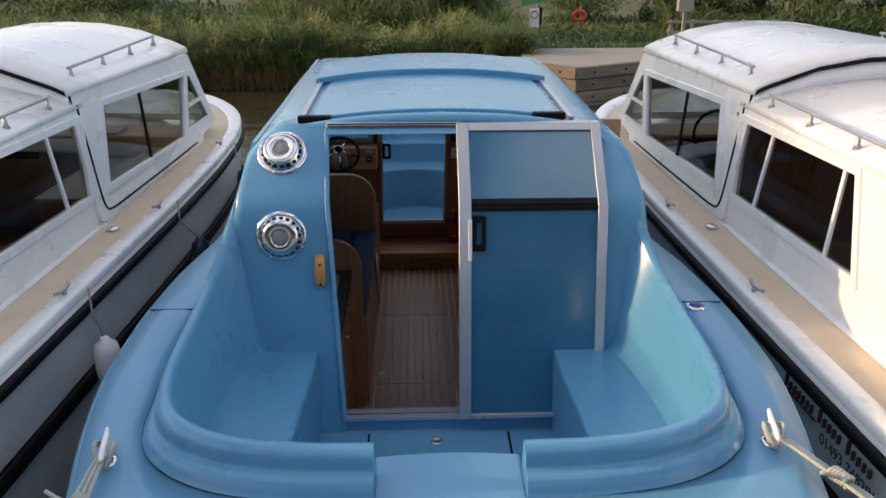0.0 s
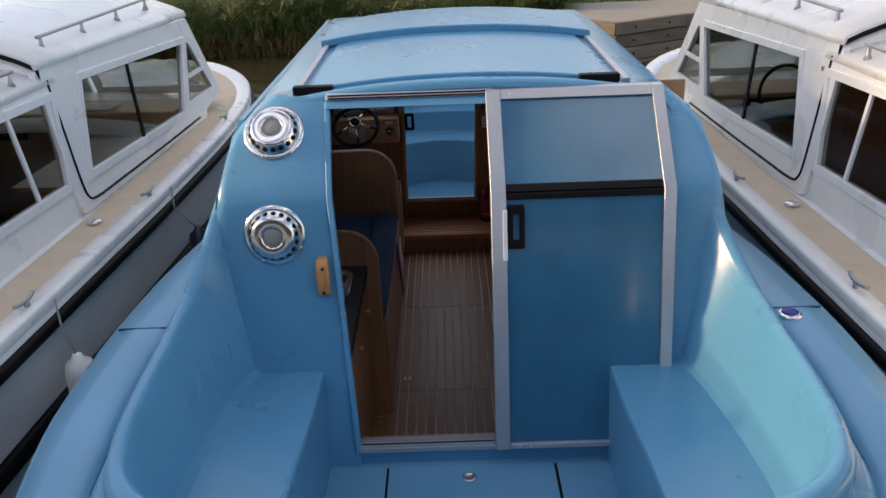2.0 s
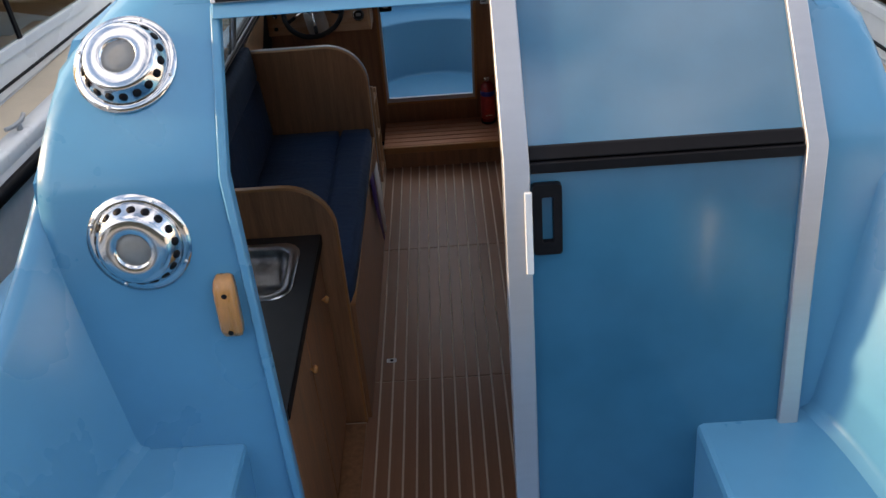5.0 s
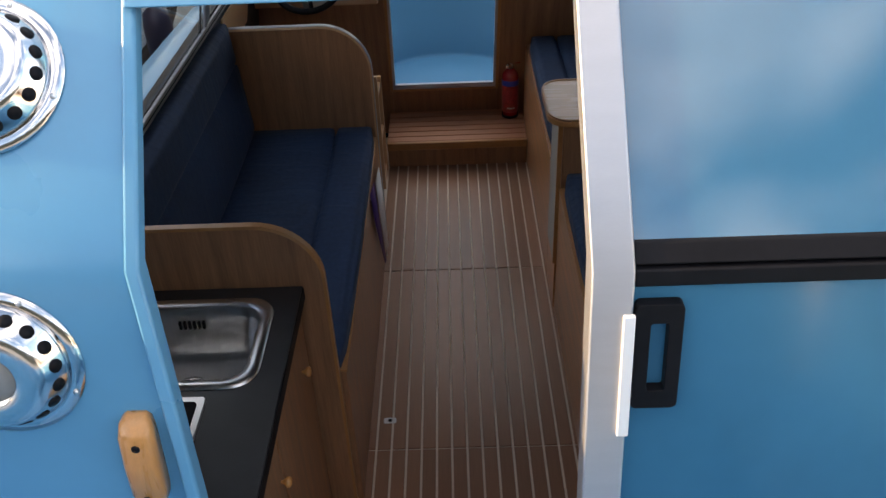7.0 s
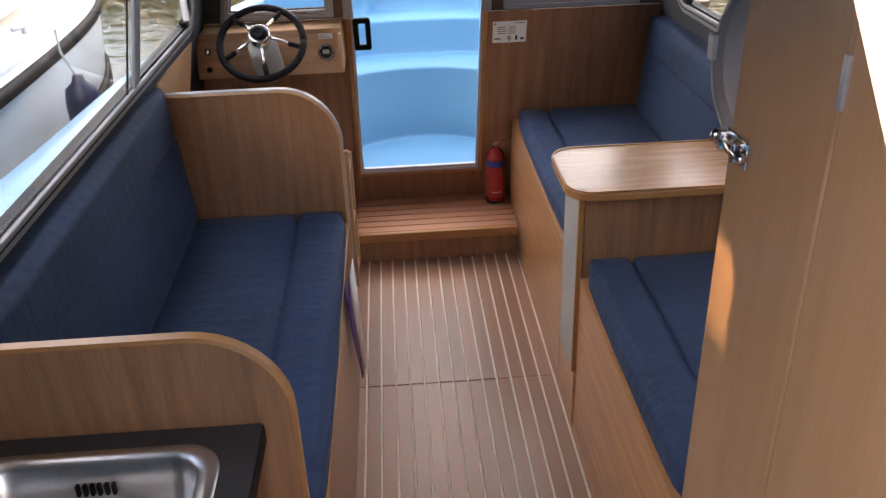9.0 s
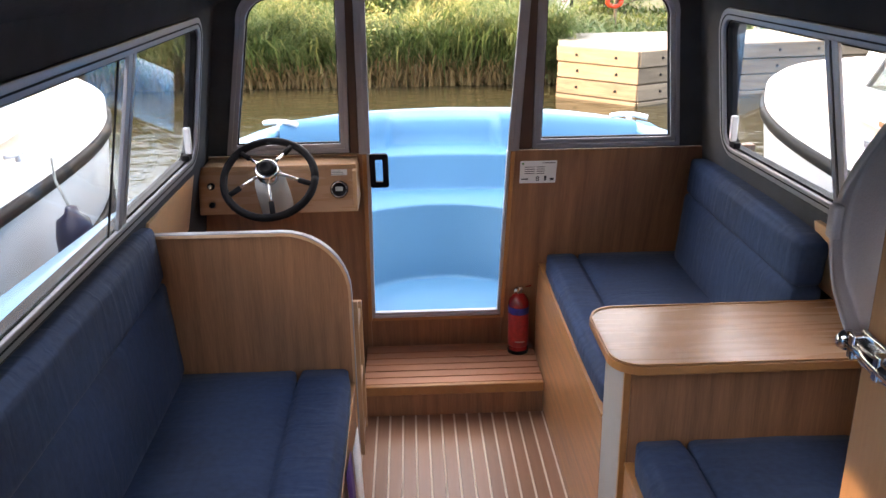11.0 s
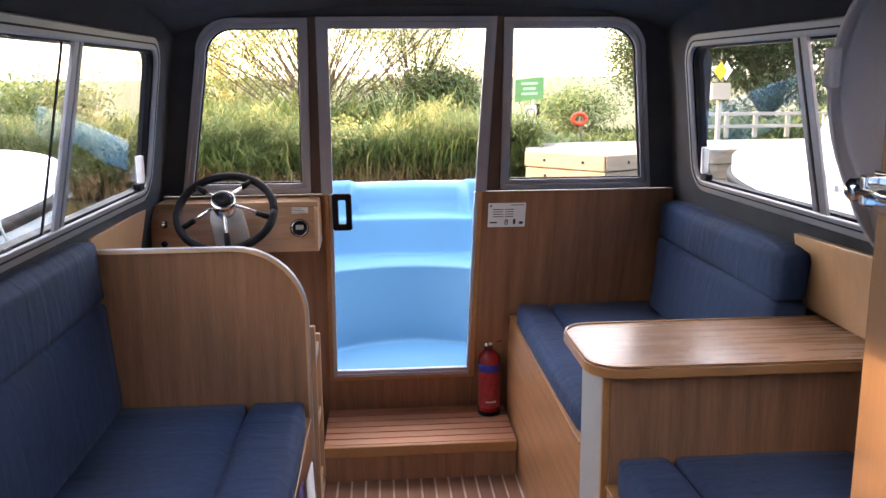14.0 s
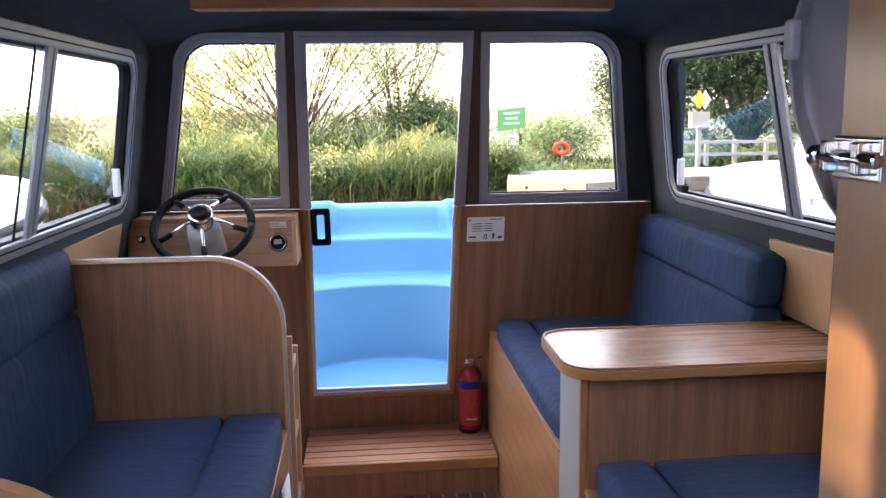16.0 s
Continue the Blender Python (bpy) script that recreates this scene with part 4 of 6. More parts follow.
slab("door_trim", [(-0.378, 0.272), (0.121, 0.272), (0.121, 0.2865), (-0.378, 0.2865)], lambda u, v, w: fore(u, v, w - 0.011), 0.02, M["oak_edge"], wall_front, bevel=0.003)

# wood edged hatch in the ceiling lining
rows = []
for k in range(13):
    t = k / 12 * 2 - 1
    x, y, z = -0.05 + 0.56 * t, 6.02 - 0.10 * t * t, 1.588 - 0.014 * t * t
    rows.append([(x, y - 0.012, z + 0.05), (x, y - 0.012, z), (x * 0.97, y + 0.012, z - 0.006), (x * 0.97, y + 0.012, z + 0.05)])
tagged(skin("ceiling_hatch_trim", rows, M["oak_edge"], closed=True, smooth=False, bevel=0.003), "oak edging round the roof hatch opening", "trim", kind="structure")


# ---------------------------------------------------------------- starboard of the gangway: benches, table, lockers
def cushion(name, x, y, z, parent, soft=0.022, lean=0.0):
    """A padded block with rounded edges and a slightly swollen, creased face."""
    n = 16
    bm = bmesh.new()
    bmesh.ops.create_cube(bm, size=1)
    bmesh.ops.subdivide_edges(bm, edges=bm.edges[:], cuts=n, use_grid_fill=True)
    dx, dy, dz = x[1] - x[0], y[1] - y[0], z[1] - z[0]
    for v in bm.verts:
        u = Vector((v.co.x * 2, v.co.y * 2, v.co.z * 2))
        p = Vector((v.co.x * dx, v.co.y * dy, v.co.z * dz))
        q = Vector([max(-h + soft, min(h - soft, c)) for c, h in zip(p, (dx / 2, dy / 2, dz / 2))])
        off = p - q
        if off.length > 1e-6:
            p = q + off.normalized() * soft
        swell = 0.008 * sum((1 - a ** 4) * (1 - b ** 4) * (abs(c) > 0.98) * s for a, b, c, s in ((u.y, u.z, u.x, 1), (u.x, u.z, u.y, 0), (u.x, u.y, u.z, 1)))
        d = (p.normalized() if p.length else p)
        nz = noise.noise(Vector((p.x * 9 + x[0] * 5, p.y * 5 + y[0] * 3, p.z * 9))) + 0.8 * noise.noise(Vector((p.x * 16, p.y * 26 + x[0] * 7, p.z * 14)))
        p += Vector((math.copysign(swell, p.x) * (abs(u.x) > 0.98), 0, math.copysign(swell, p.z) * (abs(u.z) > 0.98))) + d * nz * 0.003
        p.x += lean * (p.z / dz + 0.5)
        v.co = p + Vector(((x[0] + x[1]) / 2, (y[0] + y[1]) / 2, (z[0] + z[1]) / 2))
    me = bpy.data.meshes.new(name)
    bm.to_mesh(me)
    bm.free()
    me.materials.append(M["fabric"])
    me.shade_smooth()
    return under(new(name, me), parent)


bench = thing("upholstered_bench", (-0.65, 5.0, 0), "long oak bench with navy blue upholstered cushions", "bench")
block("front_panel", (-0.405, -0.385), (4.372, 5.665), (0, 0.515), M["oak"], bench, bevel=0.002)
block("panel_lipping", (-0.408, -0.382), (4.372, 5.665), (0.515, 0.523), M["oak_edge"], bench, bevel=0.002)
block("seat_base", (-0.93, -0.405), (4.372, 5.665), (0.46, 0.50), M["oak"], bench)
cushion("seat_cushion", (-0.88, -0.535), (4.374, 5.664), (0.50, 0.575), bench)
cushion("seat_cushion", (-0.533, -0.392), (4.374, 5.664), (0.50, 0.575), bench)
cushion("back_cushion", (-0.93, -0.835), (4.374, 5.664), (0.565, 0.845), bench, lean=-0.022)
cushion("back_cushion", (-0.955, -0.857), (4.374, 5.664), (0.842, 0.998), bench, lean=-0.012)

pa = thing("bench_end_panel", (-0.65, 5.68, 0), "oak bench end with a pale edging strip", "partition", "bench ends")
END = rounded(-0.935, -0.385, 0, 0.960, (0, 0, 0.17, 0), 10)
slab("panel", END, lambda u, v, w: (u, 5.667 + w, v), 0.018, M["oak"], pa, bevel=0)


def edge_strip(name, outline, y0, y1, mat, parent, out=0.004):
    """A strip along the free edge of an upright board: up the rounded corner and along the top."""
    pts = [Vector((u, v)) for u, v in outline if v > 0.01 or u > -0.5]
    pts = pts[1:] if pts[0].y < 0.01 and pts[0].x < -0.5 else pts
    rows = []
    for i, p in enumerate(pts):
        d = (pts[min(i + 1, len(pts) - 1)] - pts[max(i - 1, 0)]).normalized()
        n = Vector((d.y, -d.x))
        q = p + n * out
        rows.append([(p.x - n.x * 0.002, y0, p.y - n.y * 0.002), (q.x, y0 + 0.003, q.y), (q.x, y1 - 0.003, q.y), (p.x - n.x * 0.002, y1, p.y - n.y * 0.002)])
    return skin(name, rows, mat, parent, closed=True, smooth=False)


edge_strip("edge_strip", END, 5.664, 5.690, M["edge_grey"], pa, 0.007)
edge_strip("edge_lipping", END, 5.660, 5.668, M["oak_light"], pa, 0.005)

pb = thing("galley_partition", (-0.65, 4.36, 0), "oak partition with a rounded corner between galley and bench", "partition", "bench ends")
GAL = rounded(-0.935, -0.405, 0, 0.985, (0, 0, 0.15, 0), 10)
slab("panel", GAL, lambda u, v, w: (u, 4.350 + w, v), 0.02, M["oak"], pb, bevel=0)
edge_strip("edge_lipping", GAL, 4.348, 4.372, M["oak_edge"], pb, 0.005)

rack = thing("brochure_rack", (-0.375, 5.77, 0.27), "slim open oak rack fixed to the bench end", "rack")
for y, h in ((5.697, 0.755), (5.848, 0.69)):
    block("upright", (-0.383, -0.366), (y - 0.007, y + 0.007), (0.27, h), M["oak_light"], rack, bevel=0.002)
for z in (0.28, 0.46, 0.645):
    block("crossbar", (-0.383, -0.370), (5.704, 5.841), (z, z + 0.025), M["oak_light"], rack, bevel=0.002)
leaflet = thing("leaflet", (-0.375, 5.4, 0.3), "white printed leaflet with a purple cover hanging from the bench", "leaflet")
skin("sheet", [[(-0.372, 5.52, 0.47), (-0.368, 5.54, 0.33), (-0.352, 5.40, 0.20)], [(-0.372, 5.36, 0.50), (-0.366, 5.36, 0.36), (-0.354, 5.34, 0.19)]], M["paper"], leaflet, solid=0.002)
skin("cover", [[(-0.378, 5.36, 0.50), (-0.372, 5.36, 0.36), (-0.358, 5.345, 0.17)], [(-0.379, 5.22, 0.53), (-0.374, 5.26, 0.38), (-0.360, 5.32, 0.17)]], M["purple"], leaflet, "dark purple cover", solid=0.002)

# galley
galley = thing("galley_unit", (-0.7, 3.95, 0), "oak galley cabinet with two doors", "cabinet")
block("carcass", (-0.93, -0.486), (3.56, 4.346), (0.0, 0.55), M["oak"], galley)
block("carcass_front", (-0.50, -0.486), (3.56, 4.346), (0.55, 0.785), M["oak"], galley)
for y0, y1, ky in ((3.58, 3.945, 3.92), (3.955, 4.335, 4.25)):
    d = block("cabinet_door", (-0.485, -0.468), (y0, y1), (0.06, 0.775), M["oak"], galley, bevel=0.003)
    lathe("knob", [(0.004, 0), (0.005, 0.006), (0.012, 0.012), (0.013, 0.018), (0.008, 0.023), (0, 0.024)], (-0.468, ky, 0.635), (1, 0, 0), M["varnish"], d, "turned wooden knob", n=14)
top = slab("worktop", [(-0.93, 3.56), (-0.455, 3.56), (-0.455, 4.348), (-0.93, 4.348)], lambda u, v, w: (u, v, 0.785 + w), 0.035, M["worktop"], None, bevel=0.003,
           holes=[rounded(-0.87, -0.535, 4.035, 4.275, 0.05), ])
block("worktop_edge", (-0.4545, -0.4525), (3.565, 4.343), (0.787, 0.818), M["black"], top, "black edging strip", bevel=0).matrix_parent_inverse = Matrix()
tagged(top, "dark grey laminate galley worktop with a cut-out", "worktop")
sink = thing("sink", (-0.7, 4.15, 0.82), "brushed steel inset sink with an overflow grille", "sink")
srows = []
for inset, z in ((-0.028, 0.8205), (-0.026, 0.825), (-0.012, 0.826), (-0.002, 0.8225), (0.004, 0.818), (0.012, 0.76), (0.022, 0.705), (0.032, 0.694), (0.05, 0.690), (0.11, 0.688), (0.1195, 0.688)):
    ring = [(u, v, z) for u, v in rounded(-0.87 + inset, -0.535 - inset, 4.035 + inset, 4.275 - inset, max(min(0.05 - inset * 0.4, 0.118 - inset), 0.0004), 6)]
    srows.append(ring + ring[:1])
skin("basin", srows, M["steel"], sink)
lathe("drain", [(0.0, 0), (0.035, 0), (0.035, 0.002), (0.026, 0.003), (0.022, 0.0), (0, 0)], (-0.70, 4.15, 0.690), (0, 0, 1), M["chrome"], sink)
for k in range(6):
    block("overflow_slot", (-0.735 + k * 0.011, -0.730 + k * 0.011), (4.2565, 4.2645), (0.772, 0.792), M["black"], sink, bevel=0)
tap = thing("tap", (-0.88, 4.31, 0.82), "small chrome mixer tap behind the sink", "tap")
lathe("tap_base", [(0.0, 0), (0.018, 0), (0.016, 0.03), (0.014, 0.035), (0, 0.036)], (-0.885, 4.31, 0.82), (0, 0, 1), M["chrome"], tap, n=16)
tube("spout", spline([(-0.885, 4.31, 0.845), (-0.875, 4.29, 0.885), (-0.855, 4.25, 0.89), (-0.845, 4.235, 0.875)], 10), 0.009, M["chrome"], tap)
block("lever", (-0.905, -0.865), (4.303, 4.317), (0.888, 0.898), M["chrome"], tap, bevel=0.003)
hob = thing("hob", (-0.72, 3.8, 0.82), "small steel gas hob with a black burner", "hob")
slab("hob_plate", rounded(-0.88, -0.60, 3.62, 3.985, 0.012), lambda u, v, w: (u, v, 0.819 + w), 0.006, M["steel"], hob, bevel=0.002)
slab("hob_well", rounded(-0.865, -0.615, 3.635, 3.97, 0.012), lambda u, v, w: (u, v, 0.825 + w), 0.001, M["black"], hob, bevel=0)
for y in (3.72, 3.89):
    lathe("burner", [(0.0, 0), (0.035, 0), (0.035, 0.012), (0.022, 0.016), (0.022, 0.022), (0, 0.022)], (-0.74, y, 0.8258), (0, 0, 1), M["steel"], hob, n=18)

# dinette
aft_bench = thing("dinette_bench", (0.6, 4.8, 0), "oak dinette bench with navy cushions behind the table", "bench", "dinette benches")
block("front_panel", (0.268, 0.288), (4.385, 5.238), (0, 0.515), M["oak_fore"], aft_bench, bevel=0.002)
block("panel_lipping", (0.265, 0.291), (4.385, 5.238), (0.515, 0.524), M["oak_edge"], aft_bench, bevel=0.002)
block("seat_base", (0.288, 0.92), (4.385, 5.238), (0.44, 0.50), M["oak"], aft_bench)
cushion("seat_cushion", (0.282, 0.40), (4.39, 5.234), (0.50, 0.592), aft_bench)
cushion("seat_cushion", (0.402, 0.80), (4.39, 5.234), (0.50, 0.592), aft_bench)
cushion("back_cushion", (0.78, 0.90), (4.39, 5.20), (0.585, 0.97), aft_bench, lean=0.02)
fore_bench = thing("dinette_bench", (0.6, 6.0, 0), "oak forward bench with navy seat and backrest", "bench", "dinette benches")
block("front_panel", (0.262, 0.282), (5.452, 6.60), (0, 0.515), M["oak_fore"], fore_bench, bevel=0.002)
block("panel_lipping", (0.259, 0.285), (5.452, 6.585), (0.515, 0.524), M["oak_edge"], fore_bench, bevel=0.002)
block("seat_base", (0.282, 0.92), (5.452, 6.52), (0.44, 0.50), M["oak"], fore_bench)
cushion("seat_cushion", (0.275, 0.392), (5.47, 6.50), (0.50, 0.582), fore_bench)
cushion("seat_cushion", (0.394, 0.80), (5.47, 6.50), (0.50, 0.582), fore_bench)
cushion("back_cushion", (0.722, 0.815), (5.522, 6.41), (0.575, 0.83), fore_bench, lean=0.022)
cushion("back_cushion", (0.746, 0.83), (5.522, 6.41), (0.825, 0.955), fore_bench, lean=0.010)

table = thing("dinette_table", (0.5, 5.35, 0.76), "oak table top with rounded corners on a locker", "table")
slab("tabletop", rounded(0.222, 0.90, 5.205, 5.525, (0.07, 0, 0, 0.07), 8), lambda u, v, w: (u, v, 0.767 + w), 0.025, M["oak_table"], table, bevel=0.006)
slab("table_lip", rounded(0.222, 0.90, 5.205, 5.525, (0.07, 0, 0, 0.07), 8), lambda u, v, w: (u, v, 0.7915 + w), 0.004, M["oak_edge"], table, bevel=0.001,
     holes=[rounded(0.228, 0.89, 5.211, 5.519, (0.065, 0, 0, 0.065), 8)])
slab("table_edge", rounded(0.2195, 0.90, 5.2025, 5.5275, (0.0725, 0, 0, 0.0725), 8), lambda u, v, w: (u, v, 0.769 + w), 0.021, M["oak_edge"], table, "warm oak edging band", bevel=0.002,
     holes=[rounded(0.226, 0.899, 5.209, 5.521, (0.066, 0, 0, 0.066), 8)])
locker = thing("table_locker", (0.5, 5.35, 0), "oak locker with a grey panel under the table", "locker")
block("rear_panel", (0.272, 0.92), (5.240, 5.256), (0, 0.761), M["oak"], locker, bevel=0.002)
block("front_panel_oak", (0.2705, 0.92), (5.434, 5.450), (0, 0.761), M["oak"], locker, bevel=0.002)
block("grey_panel", (0.258, 0.272), (5.256, 5.434), (0.20, 0.761), M["grey_panel"], locker, "plain grey laminate panel", bevel=0.002)
block("corner_post", (0.256, 0.272), (5.244, 5.256), (0.20, 0.761), M["oak_edge"], locker, bevel=0.002)
block("kick_panel", (0.262, 0.278), (5.240, 5.450), (0, 0.199), M["oak_fore"], locker, bevel=0.002)
sp = thing("side_panel", (0.85, 5.35, 0.8), "pale oak panel on the cabin side above the table", "panel")
slab("board", [(5.19, 0.797), (5.60, 0.797), (5.60, 0.985), (5.19, 1.0)], lambda u, v, w: (0.835 - 0.2 * (v - 0.9) + w, u, v), 0.02, M["oak_light"], sp, bevel=0.004)
for sgn in (-1,):
    slab("board", [(5.70, 0.80), (6.40, 0.80), (6.36, 0.99), (5.70, 0.99)], lambda u, v, w: (-0.915 + 0.20 * (v - 0.9) - w, u, v), 0.02, M["oak_light"], tagged(_placed(new("side_panel"), (-0.9, 6, 0.8)), "pale oak panel on the cabin side by the helm", "panel"), bevel=0.004)

# toilet compartment wall and door by the entrance
wc = thing("compartment_wall", (0.27, 4.0, 0), "oak compartment wall with a closed flush door", "partition")
block("wall_board", (0.268, 0.288), (4.095, 4.368), (0.0, 1.66), M["oak_wall"], wc, bevel=0.004)
slab("compartment_door", [(3.64, 0.02), (4.088, 0.02), (4.088, 1.65), (3.94, 1.65), (3.68, 1.40)], lambda u, v, w: (0.266 + w, u, v), 0.02, M["oak_wall"], wc, bevel=0.003)
block("wall_end", (0.288, 0.93), (4.348, 4.368), (0.0, 1.62), M["oak_wall"], wc, bevel=0.003)
for z in (0.66, 1.40):
    block("hinge", (0.262, 0.267), (4.082, 4.094), (z, z + 0.06), M["steel"], wc, bevel=0.001)
catch = thing("door_catch", (0.26, 4.35, 1.26), "chrome sprung catch on the compartment wall's edge", "catch")
block("catch_plate", (0.2605, 0.2675), (4.29, 4.366), (1.242, 1.282), M["chrome"], catch, bevel=0.003)
tube("catch_bar", [(0.254, 4.285, 1.262), (0.254, 4.372, 1.262)], 0.007, M["chrome"], catch)
lathe("catch_knob", [(0.0, 0), (0.011, 0.002), (0.012, 0.008), (0.008, 0.013), (0, 0.014)], (0.254, 4.372, 1.262), (0, 1, 0), M["chrome"], catch, n=14)
for y in (4.305, 4.355):
    block("catch_lug", (0.248, 0.262), (y, y + 0.012), (1.248, 1.278), M["chrome"], catch, bevel=0.003)

# gathered curtain at the aft end of the side window
crt = []
EDGE = spline([(1.56, 0.335), (1.50, 0.306), (1.43, 0.270), (1.37, 0.258), (1.30, 0.267), (1.245, 0.288), (1.20, 0.310), (1.165, 0.338)], 26)
for i, (z, x0) in enumerate(EDGE):
    v = i / 25
    row = []
    for k in range(91):
        s = k / 90
        deep = 0.030 * (1 - 0.55 * math.exp(-((z - 1.24) / 0.05) ** 2))
        x = x0 + (0.42 - 0.12 * v) * s
        y = 4.455 + deep * math.sin(s * 30 + 0.9 * math.sin(3 * v) - 1.2) + 0.25 * deep * math.sin(s * 71 + 2 * v)
        row.append((x, y, z + 0.10 * s * max(0.0, v - 0.8)))
    crt.append(row)
curtain = tagged(skin("curtain", crt, M["curtain"], solid=0.003), "grey gathered curtain hanging beside the side window", "curtain")
tie = block("curtain_hook", (0.250, 0.263), (4.435, 4.452), (1.355, 1.395), M["curtain"], curtain, bevel=0.004)
tie.matrix_parent_inverse = Matrix()

# helm
dash = thing("dashboard", (-0.6, 6.3, 0.83), "oak helm dashboard with gauge and switches", "dashboard")
slab("dash_face", rounded(-0.908, -0.392, 0.832, 0.985, 0.004), lambda u, v, w: (u, 6.258 + 0.22 * (v - 0.83) + w, v), 0.016, M["oak_table"], dash, bevel=0.003)
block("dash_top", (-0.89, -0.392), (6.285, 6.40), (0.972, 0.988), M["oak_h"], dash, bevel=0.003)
block("dash_end", (-0.404, -0.390), (6.262, 6.44), (0.832, 0.972), M["oak_light"], dash, bevel=0.003)
block("dash_underside", (-0.86, -0.404), (6.275, 6.44), (0.832, 0.845), M["oak"], dash, bevel=0.002)
FACE = Vector((0, -1, 0.22)).normalized()


def on_dash(x, z):
    return Vector((x, 6.258 + 0.22 * (z - 0.83), z))


lathe("gauge", [(0.0, 0), (0.029, 0), (0.029, 0.006), (0.024, 0.009), (0.022, 0.005), (0.0, 0.005)], on_dash(-0.449, 0.906), FACE, M["black"], dash, n=24)
tube("gauge_ring", [on_dash(-0.449, 0.906) + FACE * 0.008 + 0.0245 * (math.cos(k * math.pi / 14) * Vector((1, 0, 0)) + math.sin(k * math.pi / 14) * FACE.cross(Vector((1, 0, 0)))) for k in range(28)], 0.0022, M["chrome"], dash, sides=6, loop=True)
slab("gauge_screen", rounded(-0.461, -0.437, 0.901, 0.915, 0.003), lambda u, v, w: on_dash(u, v) + FACE * (0.0058 + w), 0.0008, M["grey_panel"], dash, bevel=0)
for z, r in ((0.925, 0.012), (0.865, 0.010)):
    lathe("switch", [(0.0, 0), (r, 0), (r, 0.008), (r * 0.7, 0.010), (r * 0.6, 0.02), (0, 0.021)], on_dash(-0.866, z), FACE, M["black"], dash, n=14)
lathe("ignition_key", [(0.0, 0.02), (0.008, 0.02), (0.008, 0.03), (0, 0.031)], on_dash(-0.866, 0.925), FACE, M["chrome"], dash, n=10)
sticker = slab("sticker", rounded(-0.474, -0.422, 0.951, 0.970, 0.001), lambda u, v, w: on_dash(u, v) + FACE * (0.0006 + w), 0.0006, M["paper"], dash, "small white printed label", bevel=0)
for k in range(3):
    slab("print_bar", [(-0.474, 0.954 + k * 0.005), (-0.43 - 0.006 * k, 0.954 + k * 0.005), (-0.43 - 0.006 * k, 0.9555 + k * 0.005), (-0.474, 0.9555 + k * 0.005)],
         lambda u, v, w: on_dash(u, v) + FACE * (0.0013 + w), 0.0003, M["ink"], dash, bevel=0)
wheel = thing("steering_wheel", (-0.64, 6.07, 1.02), "black rimmed steering wheel with five steel spokes", "steering wheel")
HUB, AX = Vector((-0.655, 6.13, 1.012)), Vector((0, -0.67, 0.74)).normalized()
RIM_C = HUB - 0.045 * AX
wa = Vector((1, 0, 0))
wb = AX.cross(wa)
tube("rim", [RIM_C + 0.142 * (math.cos(k * math.pi / 24) * wa + math.sin(k * math.pi / 24) * wb) for k in range(48)], 0.0125, M["black"], wheel, "black padded rim", sides=10, loop=True)
for k in range(5):
    a = radians(-10 + 72 * k)
    d = math.cos(a) * wa + math.sin(a) * wb
    tube("spoke", [HUB + d * 0.02 - AX * 0.005, HUB + d * 0.06 - AX * 0.016, RIM_C + d * 0.135], 0.0052, M["chrome"], wheel)
    tube("spoke_sleeve", [RIM_C + d * 0.094 + AX * 0.0145, RIM_C + d * 0.137], 0.0088, M["black"], wheel)
lathe("hub", [(0.0, -0.036), (0.032, -0.036), (0.036, -0.02), (0.038, 0.0), (0.036, 0.012), (0.030, 0.017), (0.026, 0.014), (0.0, 0.016)], HUB, AX, M["chrome"], wheel, n=28)
lathe("hub_badge", [(0.026, 0.0145), (0.025, 0.019), (0.015, 0.022), (0.013, 0.019), (0.0, 0.0195)], HUB, AX, M["black"], wheel, n=24)
lathe("column", [(0.0, -0.215), (0.054, -0.215), (0.053, -0.15), (0.050, -0.07), (0.045, -0.045), (0.0, -0.035)], HUB, AX, M["grey_panel"], wheel, "grey steering column", n=28)

# step, notice, extinguisher
step = thing("step", (-0.08, 6.5, 0), "cabin step with caulked teak boards and an oak riser", "step")
block("riser", (-0.405, 0.258), (6.345, 6.362), (0, 0.118), M["oak"], step, bevel=0.002)
block("tread_base", (-0.405, 0.258), (6.335, 6.68), (0.112, 0.128), M["caulk"], step, bevel=0.002)
block("nosing", (-0.405, 0.258), (6.322, 6.344), (0.098, 0.137), M["oak_edge"], step, bevel=0.005)
yy = 6.348
while yy < 6.66:
    block("tread_board", (-0.405, 0.258), (yy, yy + 0.043), (0.128, 0.1355), M["teak_x"], step, bevel=0.0008)
    yy += 0.051
ext = thing("fire_extinguisher", (0.195, 6.60, 0.135), "small red fire extinguisher with a printed label", "fire extinguisher")
EX = Vector((0.193, 6.585, 0.137))
lathe("cylinder", [(0.0, 0.0), (0.036, 0.0), (0.040, 0.006), (0.040, 0.205), (0.036, 0.225), (0.022, 0.243), (0.014, 0.250), (0.0, 0.250)], EX, (0, 0, 1), M["red"], ext, n=28)
lathe("label_band", [(0.0402, 0.03), (0.0406, 0.032), (0.0406, 0.165), (0.0402, 0.167)], EX, (0, 0, 1), M["ext_label"], ext, "red and white printed label", n=28)
lathe("blue_band", [(0.0405, 0.168), (0.0409, 0.169), (0.0409, 0.195), (0.0405, 0.196)], EX, (0, 0, 1), M["cap_blue"], ext, "blue band", n=28)
lathe("base_ring", [(0.0, -0.0005), (0.041, -0.0005), (0.0415, 0.012), (0.0402, 0.014), (0.0, 0.014)], EX, (0, 0, 1), M["black"], ext, "black plastic foot ring", n=28)
